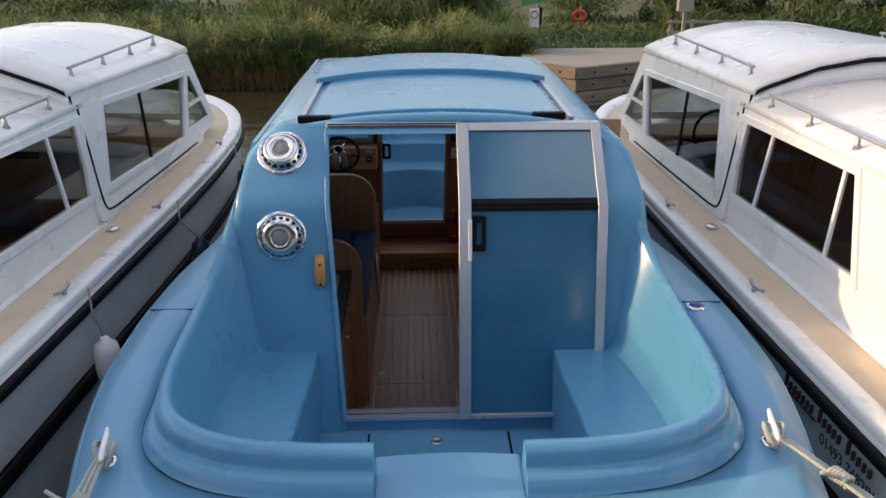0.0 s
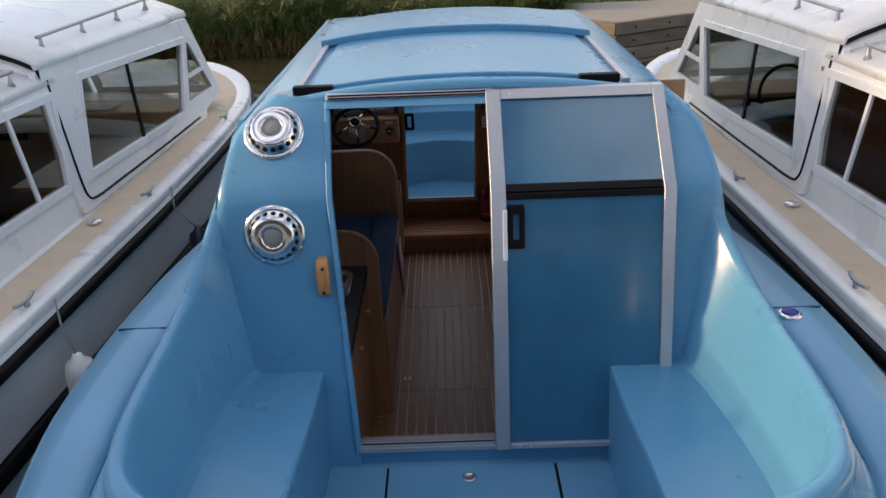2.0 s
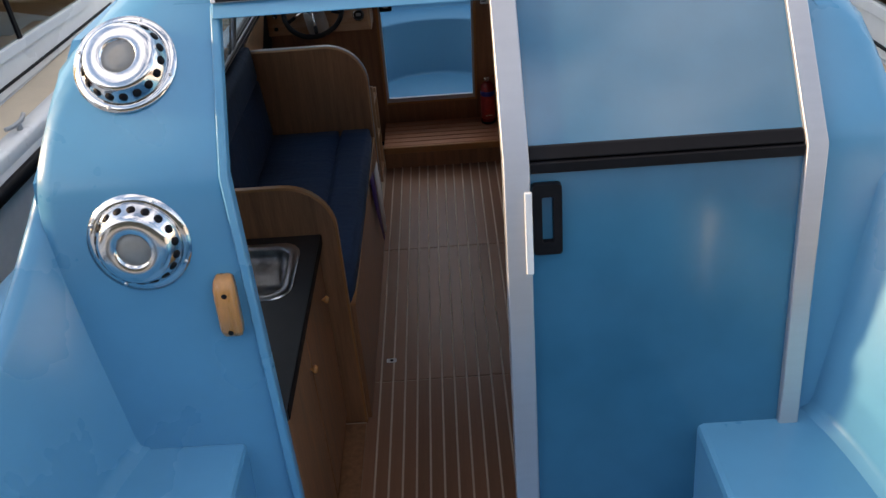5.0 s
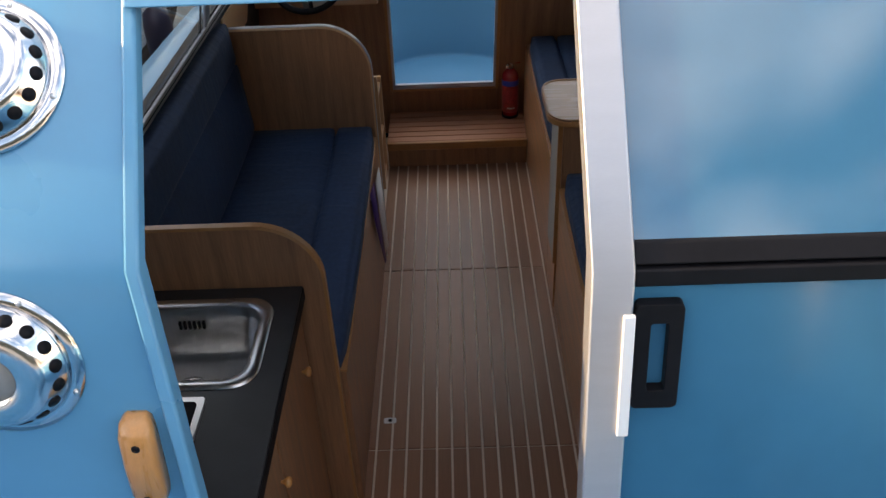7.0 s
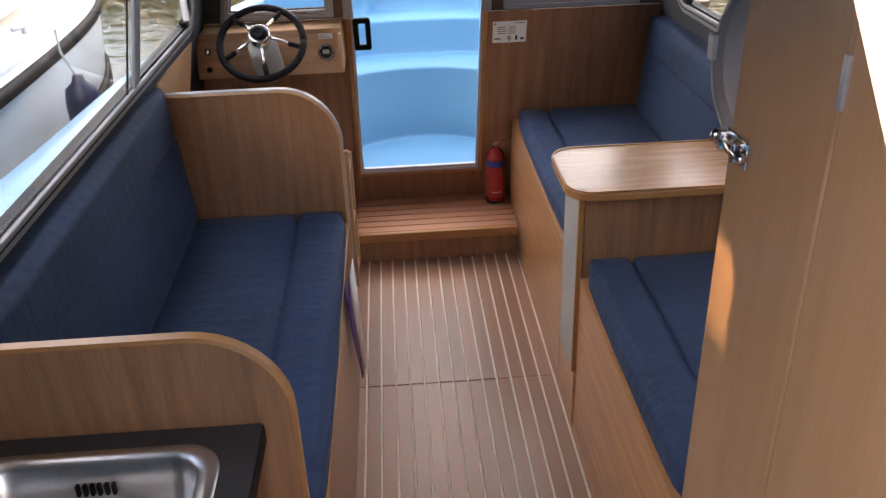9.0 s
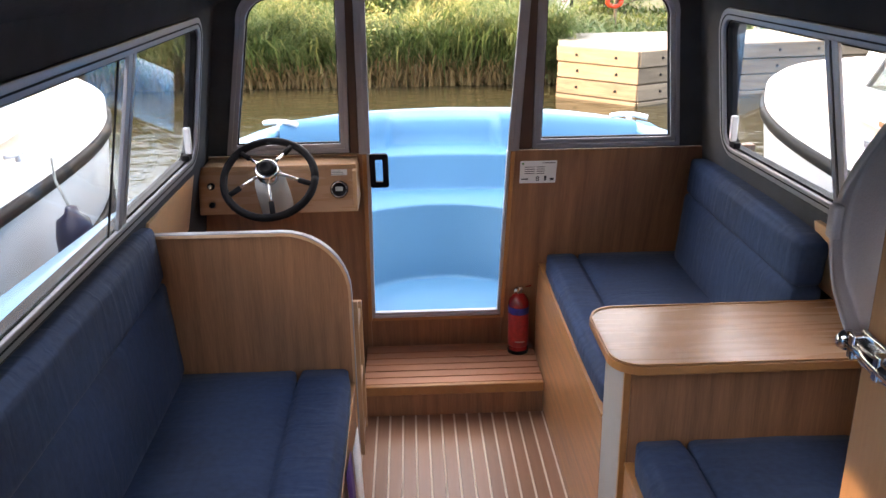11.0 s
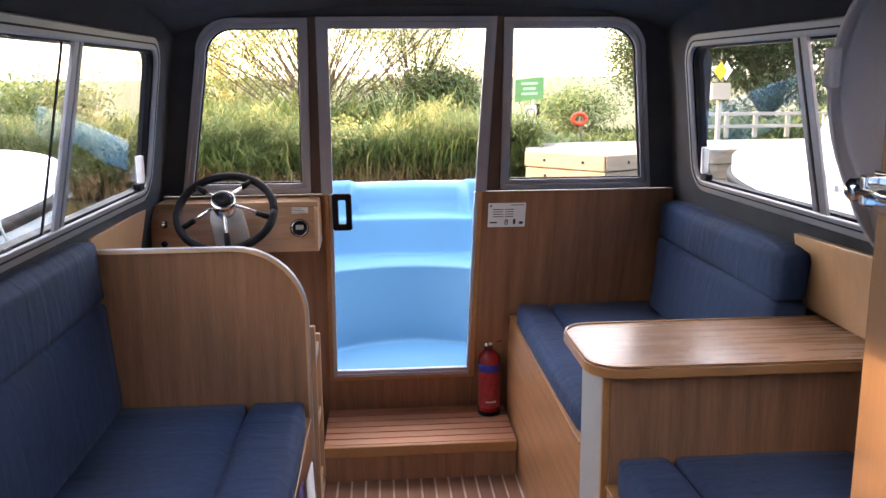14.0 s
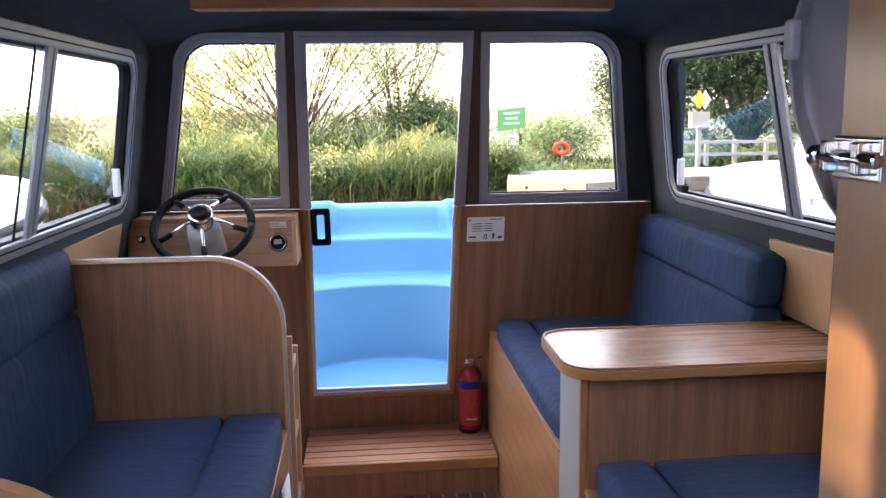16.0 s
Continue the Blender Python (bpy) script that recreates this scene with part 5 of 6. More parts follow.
lathe("valve", [(0.0, 0.25), (0.013, 0.25), (0.013, 0.262), (0.017, 0.264), (0.017, 0.275), (0.009, 0.278), (0, 0.279)], EX, (0, 0, 1), M["steel"], ext, n=16)
lathe("gauge", [(0.0, 0), (0.011, 0), (0.011, 0.010), (0, 0.011)], EX + Vector((-0.010, -0.014, 0.268)), (-0.3, -1, 0), M["chrome"], ext, n=14)
tube("lever", spline([EX + Vector((-0.012, 0, 0.282)), EX + Vector((0.01, -0.008, 0.292)), EX + Vector((0.048, -0.012, 0.312))], 7), 0.009, M["red"], ext)
tube("carry_handle", spline([EX + Vector((-0.006, 0, 0.276)), EX + Vector((0.018, -0.008, 0.278)), EX + Vector((0.046, -0.012, 0.284))], 7), 0.005, M["red"], ext)
for k in range(7):
    a = radians(-120 + 11 * k)
    if k in (0, 6):
        continue
    p = EX + Vector((0.0412 * math.cos(a), 0.0412 * math.sin(a), 0.055))
    lathe("pictogram", [(0.0, 0), (0.0042, 0), (0.0042, 0.0004), (0, 0.0005)], p, (math.cos(a), math.sin(a), 0), M["paper"], ext, n=4)

notice = thing("notice", (0.23, 6.41, 0.9), "white printed capacity notice on the bulkhead", "notice")
nput = lambda u, v, w: fore(u, v, -0.0035 + w)
slab("notice_card", rounded(0.166, 0.293, 0.868, 0.954, 0.002), nput, 0.0025, M["paper"], notice, bevel=0)
bar = lambda x, z, w, h=0.0025: slab("print_bar", [(x, z), (x + w, z), (x + w, z + h), (x, z + h)], lambda u, v, d: fore(u, v, -0.0042 + d), 0.0005, M["ink"], notice, bevel=0)
bar(0.242, 0.945, 0.045)
for k in range(4):
    bar(0.182, 0.930 - k * 0.0085, 0.035)
    bar(0.224, 0.930 - k * 0.0085, 0.028)
bar(0.172, 0.882, 0.025, 0.005)
slab("logo_dot", rounded(0.171, 0.179, 0.940, 0.948, 0.0039), lambda u, v, d: fore(u, v, -0.0042 + d), 0.0005, M["sign_green"], notice, bevel=0)
writing("print_number", "8", 0.028, Matrix.Translation(fore(0.222, 0.8765, -0.0042)) @ Matrix.Rotation(radians(90 - 0), 4, "X") @ Matrix.Rotation(radians(17), 4, "X"), M["ink"], notice)
slab("pictogram", [(0.252, 0.878), (0.260, 0.878), (0.260, 0.896), (0.252, 0.896)], lambda u, v, d: fore(u, v, -0.0042 + d), 0.0005, M["ink"], notice, bevel=0)
slab("pictogram", [(0.272, 0.878), (0.286, 0.878), (0.286, 0.887), (0.272, 0.887)], lambda u, v, d: fore(u, v, -0.0042 + d), 0.0005, M["ink"], notice, bevel=0)
eye_plate = thing("floor_ring", (-0.323, 4.684, 0), "small steel lifting plate let into the cabin floor", "ring")
slab("plate", rounded(-0.343, -0.303, 4.672, 4.696, 0.006), lambda u, v, w: (u, v, 0.0005 + w), 0.002, M["steel"], eye_plate, bevel=0)
lathe("ring_hole", [(0.0, 0), (0.007, 0), (0.007, 0.0006), (0, 0.0007)], (-0.323, 4.684, 0.0025), (0, 0, 1), M["black"], eye_plate, n=12)

# ---------------------------------------------------------------- neighbouring white cruisers
def cruiser(label, at, heel=0.0, text=False):
    """A white hire cruiser; its middle line stands at x = 0 and its bow points to +y."""
    b = tagged(_placed(new("hire_cruiser"), (0, 0, 0)), label, "boat", "white cruisers alongside")
    H = 1.25
    line = spline([(0.0, 0.80), (0.9, 0.82), (1.18, 1.0), (1.23, 1.6), (1.25, 2.6), (1.25, 4.0), (1.245, 5.0), (1.22, 6.0), (1.12, 6.9), (0.87, 7.6), (0.46, 8.12), (0.0, 8.32)], 70)
    rise = lambda y: 0.98 + 0.010 * max(0, y - 5)
    for s in (1, -1):
        hull, rub, toe, tan, edge = [], [], [], [], []
        for q in line:
            x, y, z = q.x * s, q.y, rise(q.y)
            k = max(0, (y - 4.5) / 3.9)
            cx, cy = x * (0.93 - 0.45 * k * k), y - 0.35 * k * k
            hull.append([(x, y, z - 0.02), (x * 0.995, y, z - 0.12), (x * 0.97, y - 0.05 * k, z - 0.45), (cx, cy, 0.05), (cx * 0.9, cy, WATER - 0.2)])
            n = Vector((q.x, 0.45 * (q.y - 4.5) if q.y > 5.5 else 0)).normalized() if q.length else Vector((0, 1))
            o = Vector((n.x * s, n.y, 0)) * 0.03
            p = Vector((x, y, z))
            rub.append([p + Vector((0, 0, -0.052)), p + o * 0.7 + Vector((0, 0, -0.056)), p + o * 0.85 + Vector((0, 0, -0.078)), p + o * 0.7 + Vector((0, 0, -0.100)), p + Vector((0, 0, -0.104))])
        skin("hull_side", hull, M["hull_white"], b, solid=0.02)
        skin("rubbing_strake", rub, M["black"], b, "black rubber rubbing strake", closed=True)
        low = [[(r[2][0] * 1.004 + s * 0.004 + dx * s, r[2][1], r[2][2] + dz) for dx, dz in ((0, 0.05), (0.02, 0.03), (0.02, -0.03), (0, -0.05))] for r in hull]
        skin("lower_strake", low, M["black"], b, "black lower strake", closed=True)

        def inset(d, dz):
            return [(max(q.x - d, 0) * s, q.y - d * (0.0 if q.y < 6.5 else min(1, (q.y - 6.5) / 1.3)) + (d if q.y < 0.95 else 0), rise(q.y) + dz) for q in line]
        skin("gunwale", [list(t) for t in zip(inset(0.0, -0.025), inset(0.0, 0.012), inset(0.012, 0.024), inset(0.085, 0.022), inset(0.10, 0.004))], M["white"], b)
        skin("side_deck", [list(t) for t in zip(inset(0.095, 0.006), inset(0.20, 0.008), inset(0.27, 0.008))], M["tan"], b, "tan non-slip side deck")
        skin("deck_margin", [list(t) for t in zip(inset(0.265, 0.010), inset(0.29, 0.014), inset(0.40, 0.016))], M["white"], b)
    fd = []
    for y in (5.9, 6.4, 7.0, 7.5, 7.9, 8.1):
        w = next(q.x for q in line if q.y >= y) - 0.27
        fd.append([(w * t, y - 0.2, rise(y) + 0.012 + 0.10 * (1 - t * t)) for t in (-1, -0.6, -0.2, 0.2, 0.6, 1)])
    skin("foredeck", fd, M["white"], b, solid=0.02)
    for s in (1, -1):
        block("deck_base", sorted((s * 0.90, s * 0.98)), (0.95, 6.6), (0.90, 0.972), M["white"], b)
        block("cabin_lining", sorted((s * 0.872, s * 0.892)), (1.0, 6.55), (0.40, 1.10), M["oak"], b, "dark oak cabin lining", bevel=0.003)

    # aft cabin and raised wheelhouse: sides with window holes
    def cabin_side(s, base, lean):
        return lambda u, v, w: Vector((s * (base - lean * (v - 1.0) - w), u, v))
    for s in (1, -1):
        aft_p, wh_p = cabin_side(s, 0.955, 0.10), cabin_side(s, 0.975, 0.13)
        aw = [(3.13, 1.20), (4.39, 1.17), (4.48, 1.57), (3.30, 1.60)]
        slab("aft_side", [(0.9, 0.97), (4.62, 0.97), (4.62, 1.66), (0.9, 1.66)], aft_p, 0.03, M["white"], b, holes=[aw, [(1.3, 1.2), (2.7, 1.2), (2.8, 1.6), (1.4, 1.6)]], bevel=0)
        ww = [(4.62, 1.17), (5.95, 1.13), (6.22, 1.53), (4.80, 1.60)]
        slab("wheelhouse_side", rounded(4.42, 6.36, 1.0, 1.10, 0.05)[:14] + [(6.72, 1.10), (6.42, 1.66), (4.50, 1.74), (4.42, 1.70)], wh_p, 0.03, M["white"], b,
             holes=[ww, [(6.10, 1.16), (6.58, 1.16), (6.36, 1.50), (6.32, 1.52)]], bevel=0)
        for nm, hole, put, bars in (("side_window", aw, aft_p, (0.2, 0.80)), ("side_window", ww, wh_p, (0.52,))):
            w = slab(nm, grow(hole, 0.035), lambda u, v, d, p=put: p(u, v, d - 0.012), 0.02, M["white"], b, holes=[grow(hole, -0.004)], bevel=0.002)
            sb = lambda p0, p1, wd, mt, o: slab("window_bar", [(p0[0] - wd, p0[1]), (p0[0] + wd, p0[1]), (p1[0] + wd, p1[1]), (p1[0] - wd, p1[1])], lambda u, v, d, p=put: p(u, v, d + o), 0.012, mt, w, bevel=0)
            for t in bars:
                bot = (hole[0][0] + (hole[1][0] - hole[0][0]) * t, hole[0][1] + (hole[1][1] - hole[0][1]) * t)
                tp = (hole[3][0] + (hole[2][0] - hole[3][0]) * (t - 0.12), hole[3][1] + (hole[2][1] - hole[3][1]) * (t - 0.12))
                sb(bot, tp, 0.012, M["black"] if len(bars) == 1 else M["white"], -0.004)
            slab("pane", grow(hole, 0.01), lambda u, v, d, p=put: p(u, v, d + 0.008), 0.004, M["dim_glass"], w, bevel=0)
        slab("pane", [(6.09, 1.15), (6.60, 1.15), (6.36, 1.53), (6.30, 1.53)], lambda u, v, d: wh_p(u, v, d + 0.008), 0.004, M["dim_glass"], b, bevel=0)
        slab("quarter_bar", [(6.20, 1.30), (6.48, 1.30), (6.47, 1.325), (6.21, 1.325)], lambda u, v, d: wh_p(u, v, d - 0.004), 0.014, M["white"], b, bevel=0)
        # black tube drawn in for the seam and shadow line under the raised panel
        tube("panel_seam", [wh_p(u, v, -0.001) for u, v in spline([(4.50, 1.66), (4.50, 1.40), (4.50, 1.16), (4.52, 1.07), (4.60, 1.04), (4.9, 1.035), (5.5, 1.03), (6.2, 1.03)], 24)], 0.007, M["black"], b, "black seam line standing in for the panel edge's shadow", sides=6)
        # grab rails on the roofs
        for nm, y0, y1, rx, rz, n in (("roof_rail", 4.66, 6.1, 0.80, 1.80, 4), ("roof_rail", 1.2, 4.30, 0.88, 1.71, 8)):
            rl = tube(nm, [(s * (rx - 0.03 * (y - y0) / (y1 - y0)), y, rz + 0.035) for y in np.linspace(y0, y1, 12)], 0.0095, M["rail_grey"], b, "grey roof grab rail")
            for y in np.linspace(y0 + 0.03, y1 - 0.03, n):
                lathe("rail_foot", [(0.022, -0.03), (0.012, -0.005), (0.008, 0.03), (0.0, 0.035)], (s * (rx - 0.03 * (y - y0) / (y1 - y0)), y, rz), (0, 0, 1), M["rail_grey"], rl, n=8)
    slab("aft_end", [(-0.95, 0.95), (0.95, 0.95), (0.89, 1.66), (-0.89, 1.66)], lambda u, v, w: (u, 0.9 + w, v), 0.03, M["white"], b)
    for k in range(2):
        s = 1 - 2 * k
        slab("windscreen_frame", [(0.02 * s, 1.08), (0.93 * s, 1.08), (0.86 * s, 1.66), (0.02 * s, 1.72)], lambda u, v, w: (u, 6.74 - 0.52 * (v - 1.08) + w, v), 0.03, M["white"], b,
             holes=[[(0.07 * s, 1.14), (0.86 * s, 1.14), (0.81 * s, 1.60), (0.07 * s, 1.65)]], bevel=0)
        slab("windscreen_pane", [(0.06 * s, 1.13), (0.87 * s, 1.13), (0.82 * s, 1.61), (0.06 * s, 1.66)], lambda u, v, w: (u, 6.75 - 0.52 * (v - 1.08) + w, v), 0.004, M["dim_glass"], b, bevel=0)
    crown = lambda y0, y1, half, z0, rise_c: [[(half * t, y, z0 + rise_c * (1 - abs(t) ** 2.4) - (0.03 if abs(t) > 0.999 else 0)) for t in (-1, -0.985, -0.9, -0.6, -0.3, 0, 0.3, 0.6, 0.9, 0.985, 1)] for y in np.linspace(y0, y1, 6)]
    skin("aft_roof", crown(0.86, 4.56, 0.90, 1.672, 0.13), M["white"], b, solid=0.02)
    wr = crown(4.44, 6.44, 0.893, 1.752, 0.19)
    wr = [[(x, y, z - 0.05 * max(0, (y - 4.44) / 2.02)) for x, y, z in row] for row in wr]
    skin("wheelhouse_roof", wr, M["white"], b, solid=0.02)
    skin("wheelhouse_back", [[(x, 4.46, z - 0.03) for x, y, z in wr[0]], [(x, 4.46, z - 0.20) for x, y, z in wr[0]]], M["white"], b, solid=0.01)
    skin("wheelhouse_aft", [[(x, 4.45, z - 0.01) for x, y, z in wr[0]], [(x, 4.45, z - 0.045) for x, y, z in wr[0]]], M["black"], b, "black rubber seal under the raised roof", solid=0.01)
    # inside, dimly seen through the panes
    block("saloon_floor", (-0.9, 0.9), (1.0, 6.5), (0.35, 0.40), M["teak"], b)
    block("berth", (0.35, 0.9), (1.2, 4.2), (0.40, 0.95), M["oak"], b)
    block("berth", (-0.9, -0.35), (1.2, 4.2), (0.40, 0.95), M["oak"], b)
    block("helm_console", (-0.88, 0.88), (6.0, 6.4), (0.40, 1.12), M["oak_light"], b, bevel=0.02)
    block("side_locker", (0.45, 0.87), (4.75, 5.9), (0.40, 1.02), M["oak"], b, bevel=0.01)
    block("locker_top", (0.43, 0.87), (4.73, 5.92), (1.02, 1.045), M["oak_light"], b, bevel=0.004)
    block("helm_seat", (-0.80, -0.30), (5.05, 5.45), (0.40, 0.88), M["oak"], b, bevel=0.01)
    cushion("seat_cushion", (-0.81, -0.29), (5.03, 5.47), (0.88, 0.96), b)
    slab("instrument_panel", rounded(-0.70, -0.15, 0.95, 1.10, 0.02), lambda u, v, w: (u, 5.985 - w, v), 0.012, M["black"], b, bevel=0.003)
    block("chart_folder", (0.15, 0.42), (6.05, 6.25), (1.12, 1.135), M["paper"], b, bevel=0.002)
    block("cabin_bulkhead", (-0.9, -0.1), (4.55, 4.58), (0.4, 1.6), M["oak"], b)
    tube("helm_wheel", [(-0.45 + 0.16 * math.cos(k * math.pi / 12), 5.95, 1.15 + 0.16 * math.sin(k * math.pi / 12)) for k in range(24)], 0.012, M["black"], b, loop=True)
    # deck fittings
    for s in (1, -1):
        for y in (2.0, 3.45, 4.7, 6.2):
            x = s * (next(q.x for q in line if q.y >= y) - 0.05)
            c = tube("deck_cleat", spline([(x - 0.01 * s, y - 0.07, rise(y) + 0.055), (x, y - 0.03, rise(y) + 0.05), (x, y + 0.03, rise(y) + 0.05), (x - 0.01 * s, y + 0.07, rise(y) + 0.055)], 7), 0.009, M["rail_grey"], b, "grey metal deck cleat")
            tube("cleat_foot", [(x, y, rise(y)), (x, y, rise(y) + 0.05)], 0.012, M["rail_grey"], c)
        lathe("deck_filler", [(0.0, 0), (0.035, 0), (0.035, 0.012), (0.02, 0.018), (0, 0.018)], (s * 1.06, 4.35, rise(4.3) + 0.012), (0, 0, 1), M["chrome"], b, n=16)
        lathe("deck_vent", [(0.0, 0), (0.05, 0), (0.05, 0.03), (0.04, 0.045), (0, 0.05)], (s * 1.0, 2.55, rise(2.5) + 0.012), (0, 0, 1), M["black"], b, n=16)
        if text:
            u0 = Matrix.Translation((s * 1.254, 2.64 if s < 0 else 2.0, 0.735)) @ (Matrix.Rotation(radians(-90), 4, "Z") if s < 0 else Matrix.Rotation(radians(90), 4, "Z")) @ Matrix.Rotation(radians(94), 4, "X")
            writing("hull_number", "01493 748291", 0.068, u0, M["letter_grey"], b, 0.001)
            yb = 2.96
            for word in (7, 5, 5):
                for k in range(word):
                    block("name_bar", sorted((s * 1.243, s * 1.2545)), (yb - 0.012, yb), (0.800, 0.855 if k == 0 else 0.835), M["letter_red"], b, bevel=0)
                    yb -= 0.036
                yb -= 0.03
            block("name_rule", sorted((s * 1.243, s * 1.2535)), (2.70, 2.95), (0.786, 0.790), M["letter_grey"], b, bevel=0)
    b.matrix_world = Matrix.Translation(at) @ Matrix.Rotation(heel, 4, "Z")
    return b


def grow(poly, d):
    """A convex outline moved outwards by d."""
    out = []
    n = len(poly)
    for i in range(n):
        a, p, c = Vector(poly[i - 1]), Vector(poly[i]), Vector(poly[(i + 1) % n])
        e, f = (p - a).normalized(), (c - p).normalized()
        m = Vector((e.y, -e.x)) + Vector((f.y, -f.x))
        out.append(tuple(p + m * (d / max(0.3, (1 + e.dot(f))))))
    return out


cruiser("white cabin cruiser moored alongside with raised wheelhouse and lettered hull", (2.78, 0.30, -0.05), radians(2.2), True)
cruiser("white cabin cruiser moored close by with raised wheelhouse", (-3.16, 0.42, -0.05), radians(-4.0), False)


def fender(x, y, z, mat, r, h, top, label):
    f = tagged(_placed(new("fender"), (x, y, z)), label, "fender", "hanging fenders")
    lathe("fender_body", [(0.0, 0), (r * 0.55, 0.004), (r * 0.92, h * 0.12), (r, h * 0.3), (r, h * 0.72), (r * 0.85, h * 0.9), (r * 0.4, h * 0.98), (r * 0.3, h * 1.06), (0, h * 1.07)], (x, y, z), (0, 0, 1), mat, f, n=18)
    tube("fender_line", [(x, y, z + h), (top[0], top[1], z + h + (top[2] - z - h) * 0.5), top], 0.005, M["rope"], f)


fender(-1.565, 3.76, 0.50, M["white"], 0.06, 0.23, (-1.62, 3.80, 0.97), "small white fender hanging from a cleat")
fender(-1.45, 5.15, 0.45, M["navy_fender"], 0.06, 0.26, (-1.55, 5.12, 0.97), "dark blue fender hanging on a thin line")
fender(-1.40, 6.45, 0.50, M["navy_fender"], 0.065, 0.30, (-1.48, 6.55, 0.97), "dark blue fender near the bow")

# ---------------------------------------------------------------- far bank: reeds, jetty, signs, trees
def blades(name, count, xs, ys, hs, mat, label, category, base=-0.12, wide=0.009, seed=1, droop=1.0, tufts=0.65):
    """Many bent, pointed leaves in one mesh."""
    rnd = random.Random(seed)
    v, f = [], []
    for _ in range(count):
        x, y = rnd.uniform(*xs), ys[0] + (ys[1] - ys[0]) * rnd.random() ** 1.5
        clump = 0.75 + 0.5 * noise.noise(Vector((x * 0.55, y * 0.5, seed)))
        h = rnd.uniform(*hs) * clump
        a = rnd.uniform(0, 2 * math.pi)
        dx, dy = math.cos(a) * h * droop * rnd.random(), math.sin(a) * h * droop * rnd.random()
        w = wide * rnd.uniform(0.6, 1.5)
        px, py = w * math.sin(a), -w * math.cos(a)
        z = base
        if rnd.random() < tufts:
            z += h * rnd.uniform(0.15, 0.75)
            h *= rnd.uniform(0.3, 0.5)
        i = len(v)
        v += [(x - px, y - py, z), (x + px, y + py, z), (x + dx * 0.35 - px, y + dy * 0.35 - py, z + h * 0.62), (x + dx * 0.35 + px, y + dy * 0.35 + py, z + h * 0.62),
              (x + dx * 1.1, y + dy * 1.1, z + h * (1.0 - 0.25 * rnd.random()))]
        f += [(i, i + 1, i + 3, i + 2), (i + 2, i + 3, i + 4)]
    me = bpy.data.meshes.new(name)
    me.from_pydata(v, [], f)
    me.materials.append(mat)
    return tagged(new(name, me), label, category, kind="stuff")


def leaf_material(name, a, b, c):
    """Leaves whose colour changes from leaf to leaf, with some light passing through."""
    m = bpy.data.materials.new(name)
    m.use_nodes = True
    n, l = m.node_tree.nodes, m.node_tree.links
    p = n["Principled BSDF"]
    p.inputs["Roughness"].default_value = 0.6
    g = n.new("ShaderNodeNewGeometry")
    r = n.new("ShaderNodeValToRGB")
    r.color_ramp.elements[0].color, r.color_ramp.elements[1].color = (*a, 1), (*c, 1)
    e = r.color_ramp.elements.new(0.5)
    e.color = (*b, 1)
    l.new(g.outputs["Random Per Island"], r.inputs["Fac"])
    l.new(r.outputs["Color"], p.inputs["Base Color"])
    t, mx = n.new("ShaderNodeBsdfTranslucent"), n.new("ShaderNodeMixShader")
    mx.inputs["Fac"].default_value = 0.35
    l.new(r.outputs["Color"], t.inputs["Color"])
    l.new(p.outputs["BSDF"], mx.inputs[1])
    l.new(t.outputs["BSDF"], mx.inputs[2])
    l.new(mx.outputs["Shader"], n["Material Output"].inputs["Surface"])
    return m


REED = leaf_material("reed_leaves", (0.045, 0.095, 0.025), (0.12, 0.19, 0.06), (0.24, 0.26, 0.10))
DRY = leaf_material("dry_reed_stems", (0.20, 0.13, 0.06), (0.34, 0.25, 0.12), (0.12, 0.09, 0.04))
WILLOW = leaf_material("willow_leaves", (0.17, 0.24, 0.07), (0.30, 0.34, 0.12), (0.46, 0.40, 0.17))
DARK = leaf_material("dark_tree_leaves", (0.02, 0.045, 0.015), (0.04, 0.075, 0.025), (0.08, 0.11, 0.04))
BARK = material("bark", (0.12, 0.09, 0.06), 0.9, vary=0.3, scale=10, fine=60, bump=0.5)
BUSH = leaf_material("bush_leaves", (0.04, 0.075, 0.02), (0.08, 0.12, 0.035), (0.14, 0.17, 0.05))
blades("reeds", 23000, (-9.5, 1.75), (14.95, 17.2), (0.6, 1.15), REED, "dense green and straw coloured reeds on the far bank", "reeds", seed=2, droop=1.35, wide=0.008)
blades("reeds", 9000, (-24, -9.5), (14.95, 17.0), (0.5, 0.95), REED, "dense green reeds further along the bank", "reeds", wide=0.02, seed=3)
blades("reeds", 12000, (1.8, 16), (15.3, 20), (0.25, 0.55), REED, "rough grass and reeds behind the jetty", "reeds", wide=0.016, seed=4)
blades("reeds", 6000, (-3.6, 1.75), (17.0, 22), (0.95, 1.35), REED, "tall reeds further back from the water", "reeds", wide=0.02, seed=6)
blades("reeds", 5200, (-3.2, 1.65), (17.5, 20.5), (1.1, 1.65), REED, "tall reeds under the willow", "reeds", wide=0.012, seed=10, droop=1.2)
blades("scrub", 11000, (6.2, 20), (19.5, 25), (0.45, 0.95), BUSH, "dark scrub behind the landing stage", "scrub", wide=0.03, seed=8)
blades("scrub", 3500, (2.5, 6.2), (19.5, 25), (0.2, 0.45), BUSH, "low scrub beside the lifebuoy", "scrub", wide=0.02, seed=19)
blades("scrub", 7000, (-26, 2), (22, 27), (0.5, 0.85), BUSH, "dark scrub behind the reeds", "scrub", wide=0.03, seed=9)


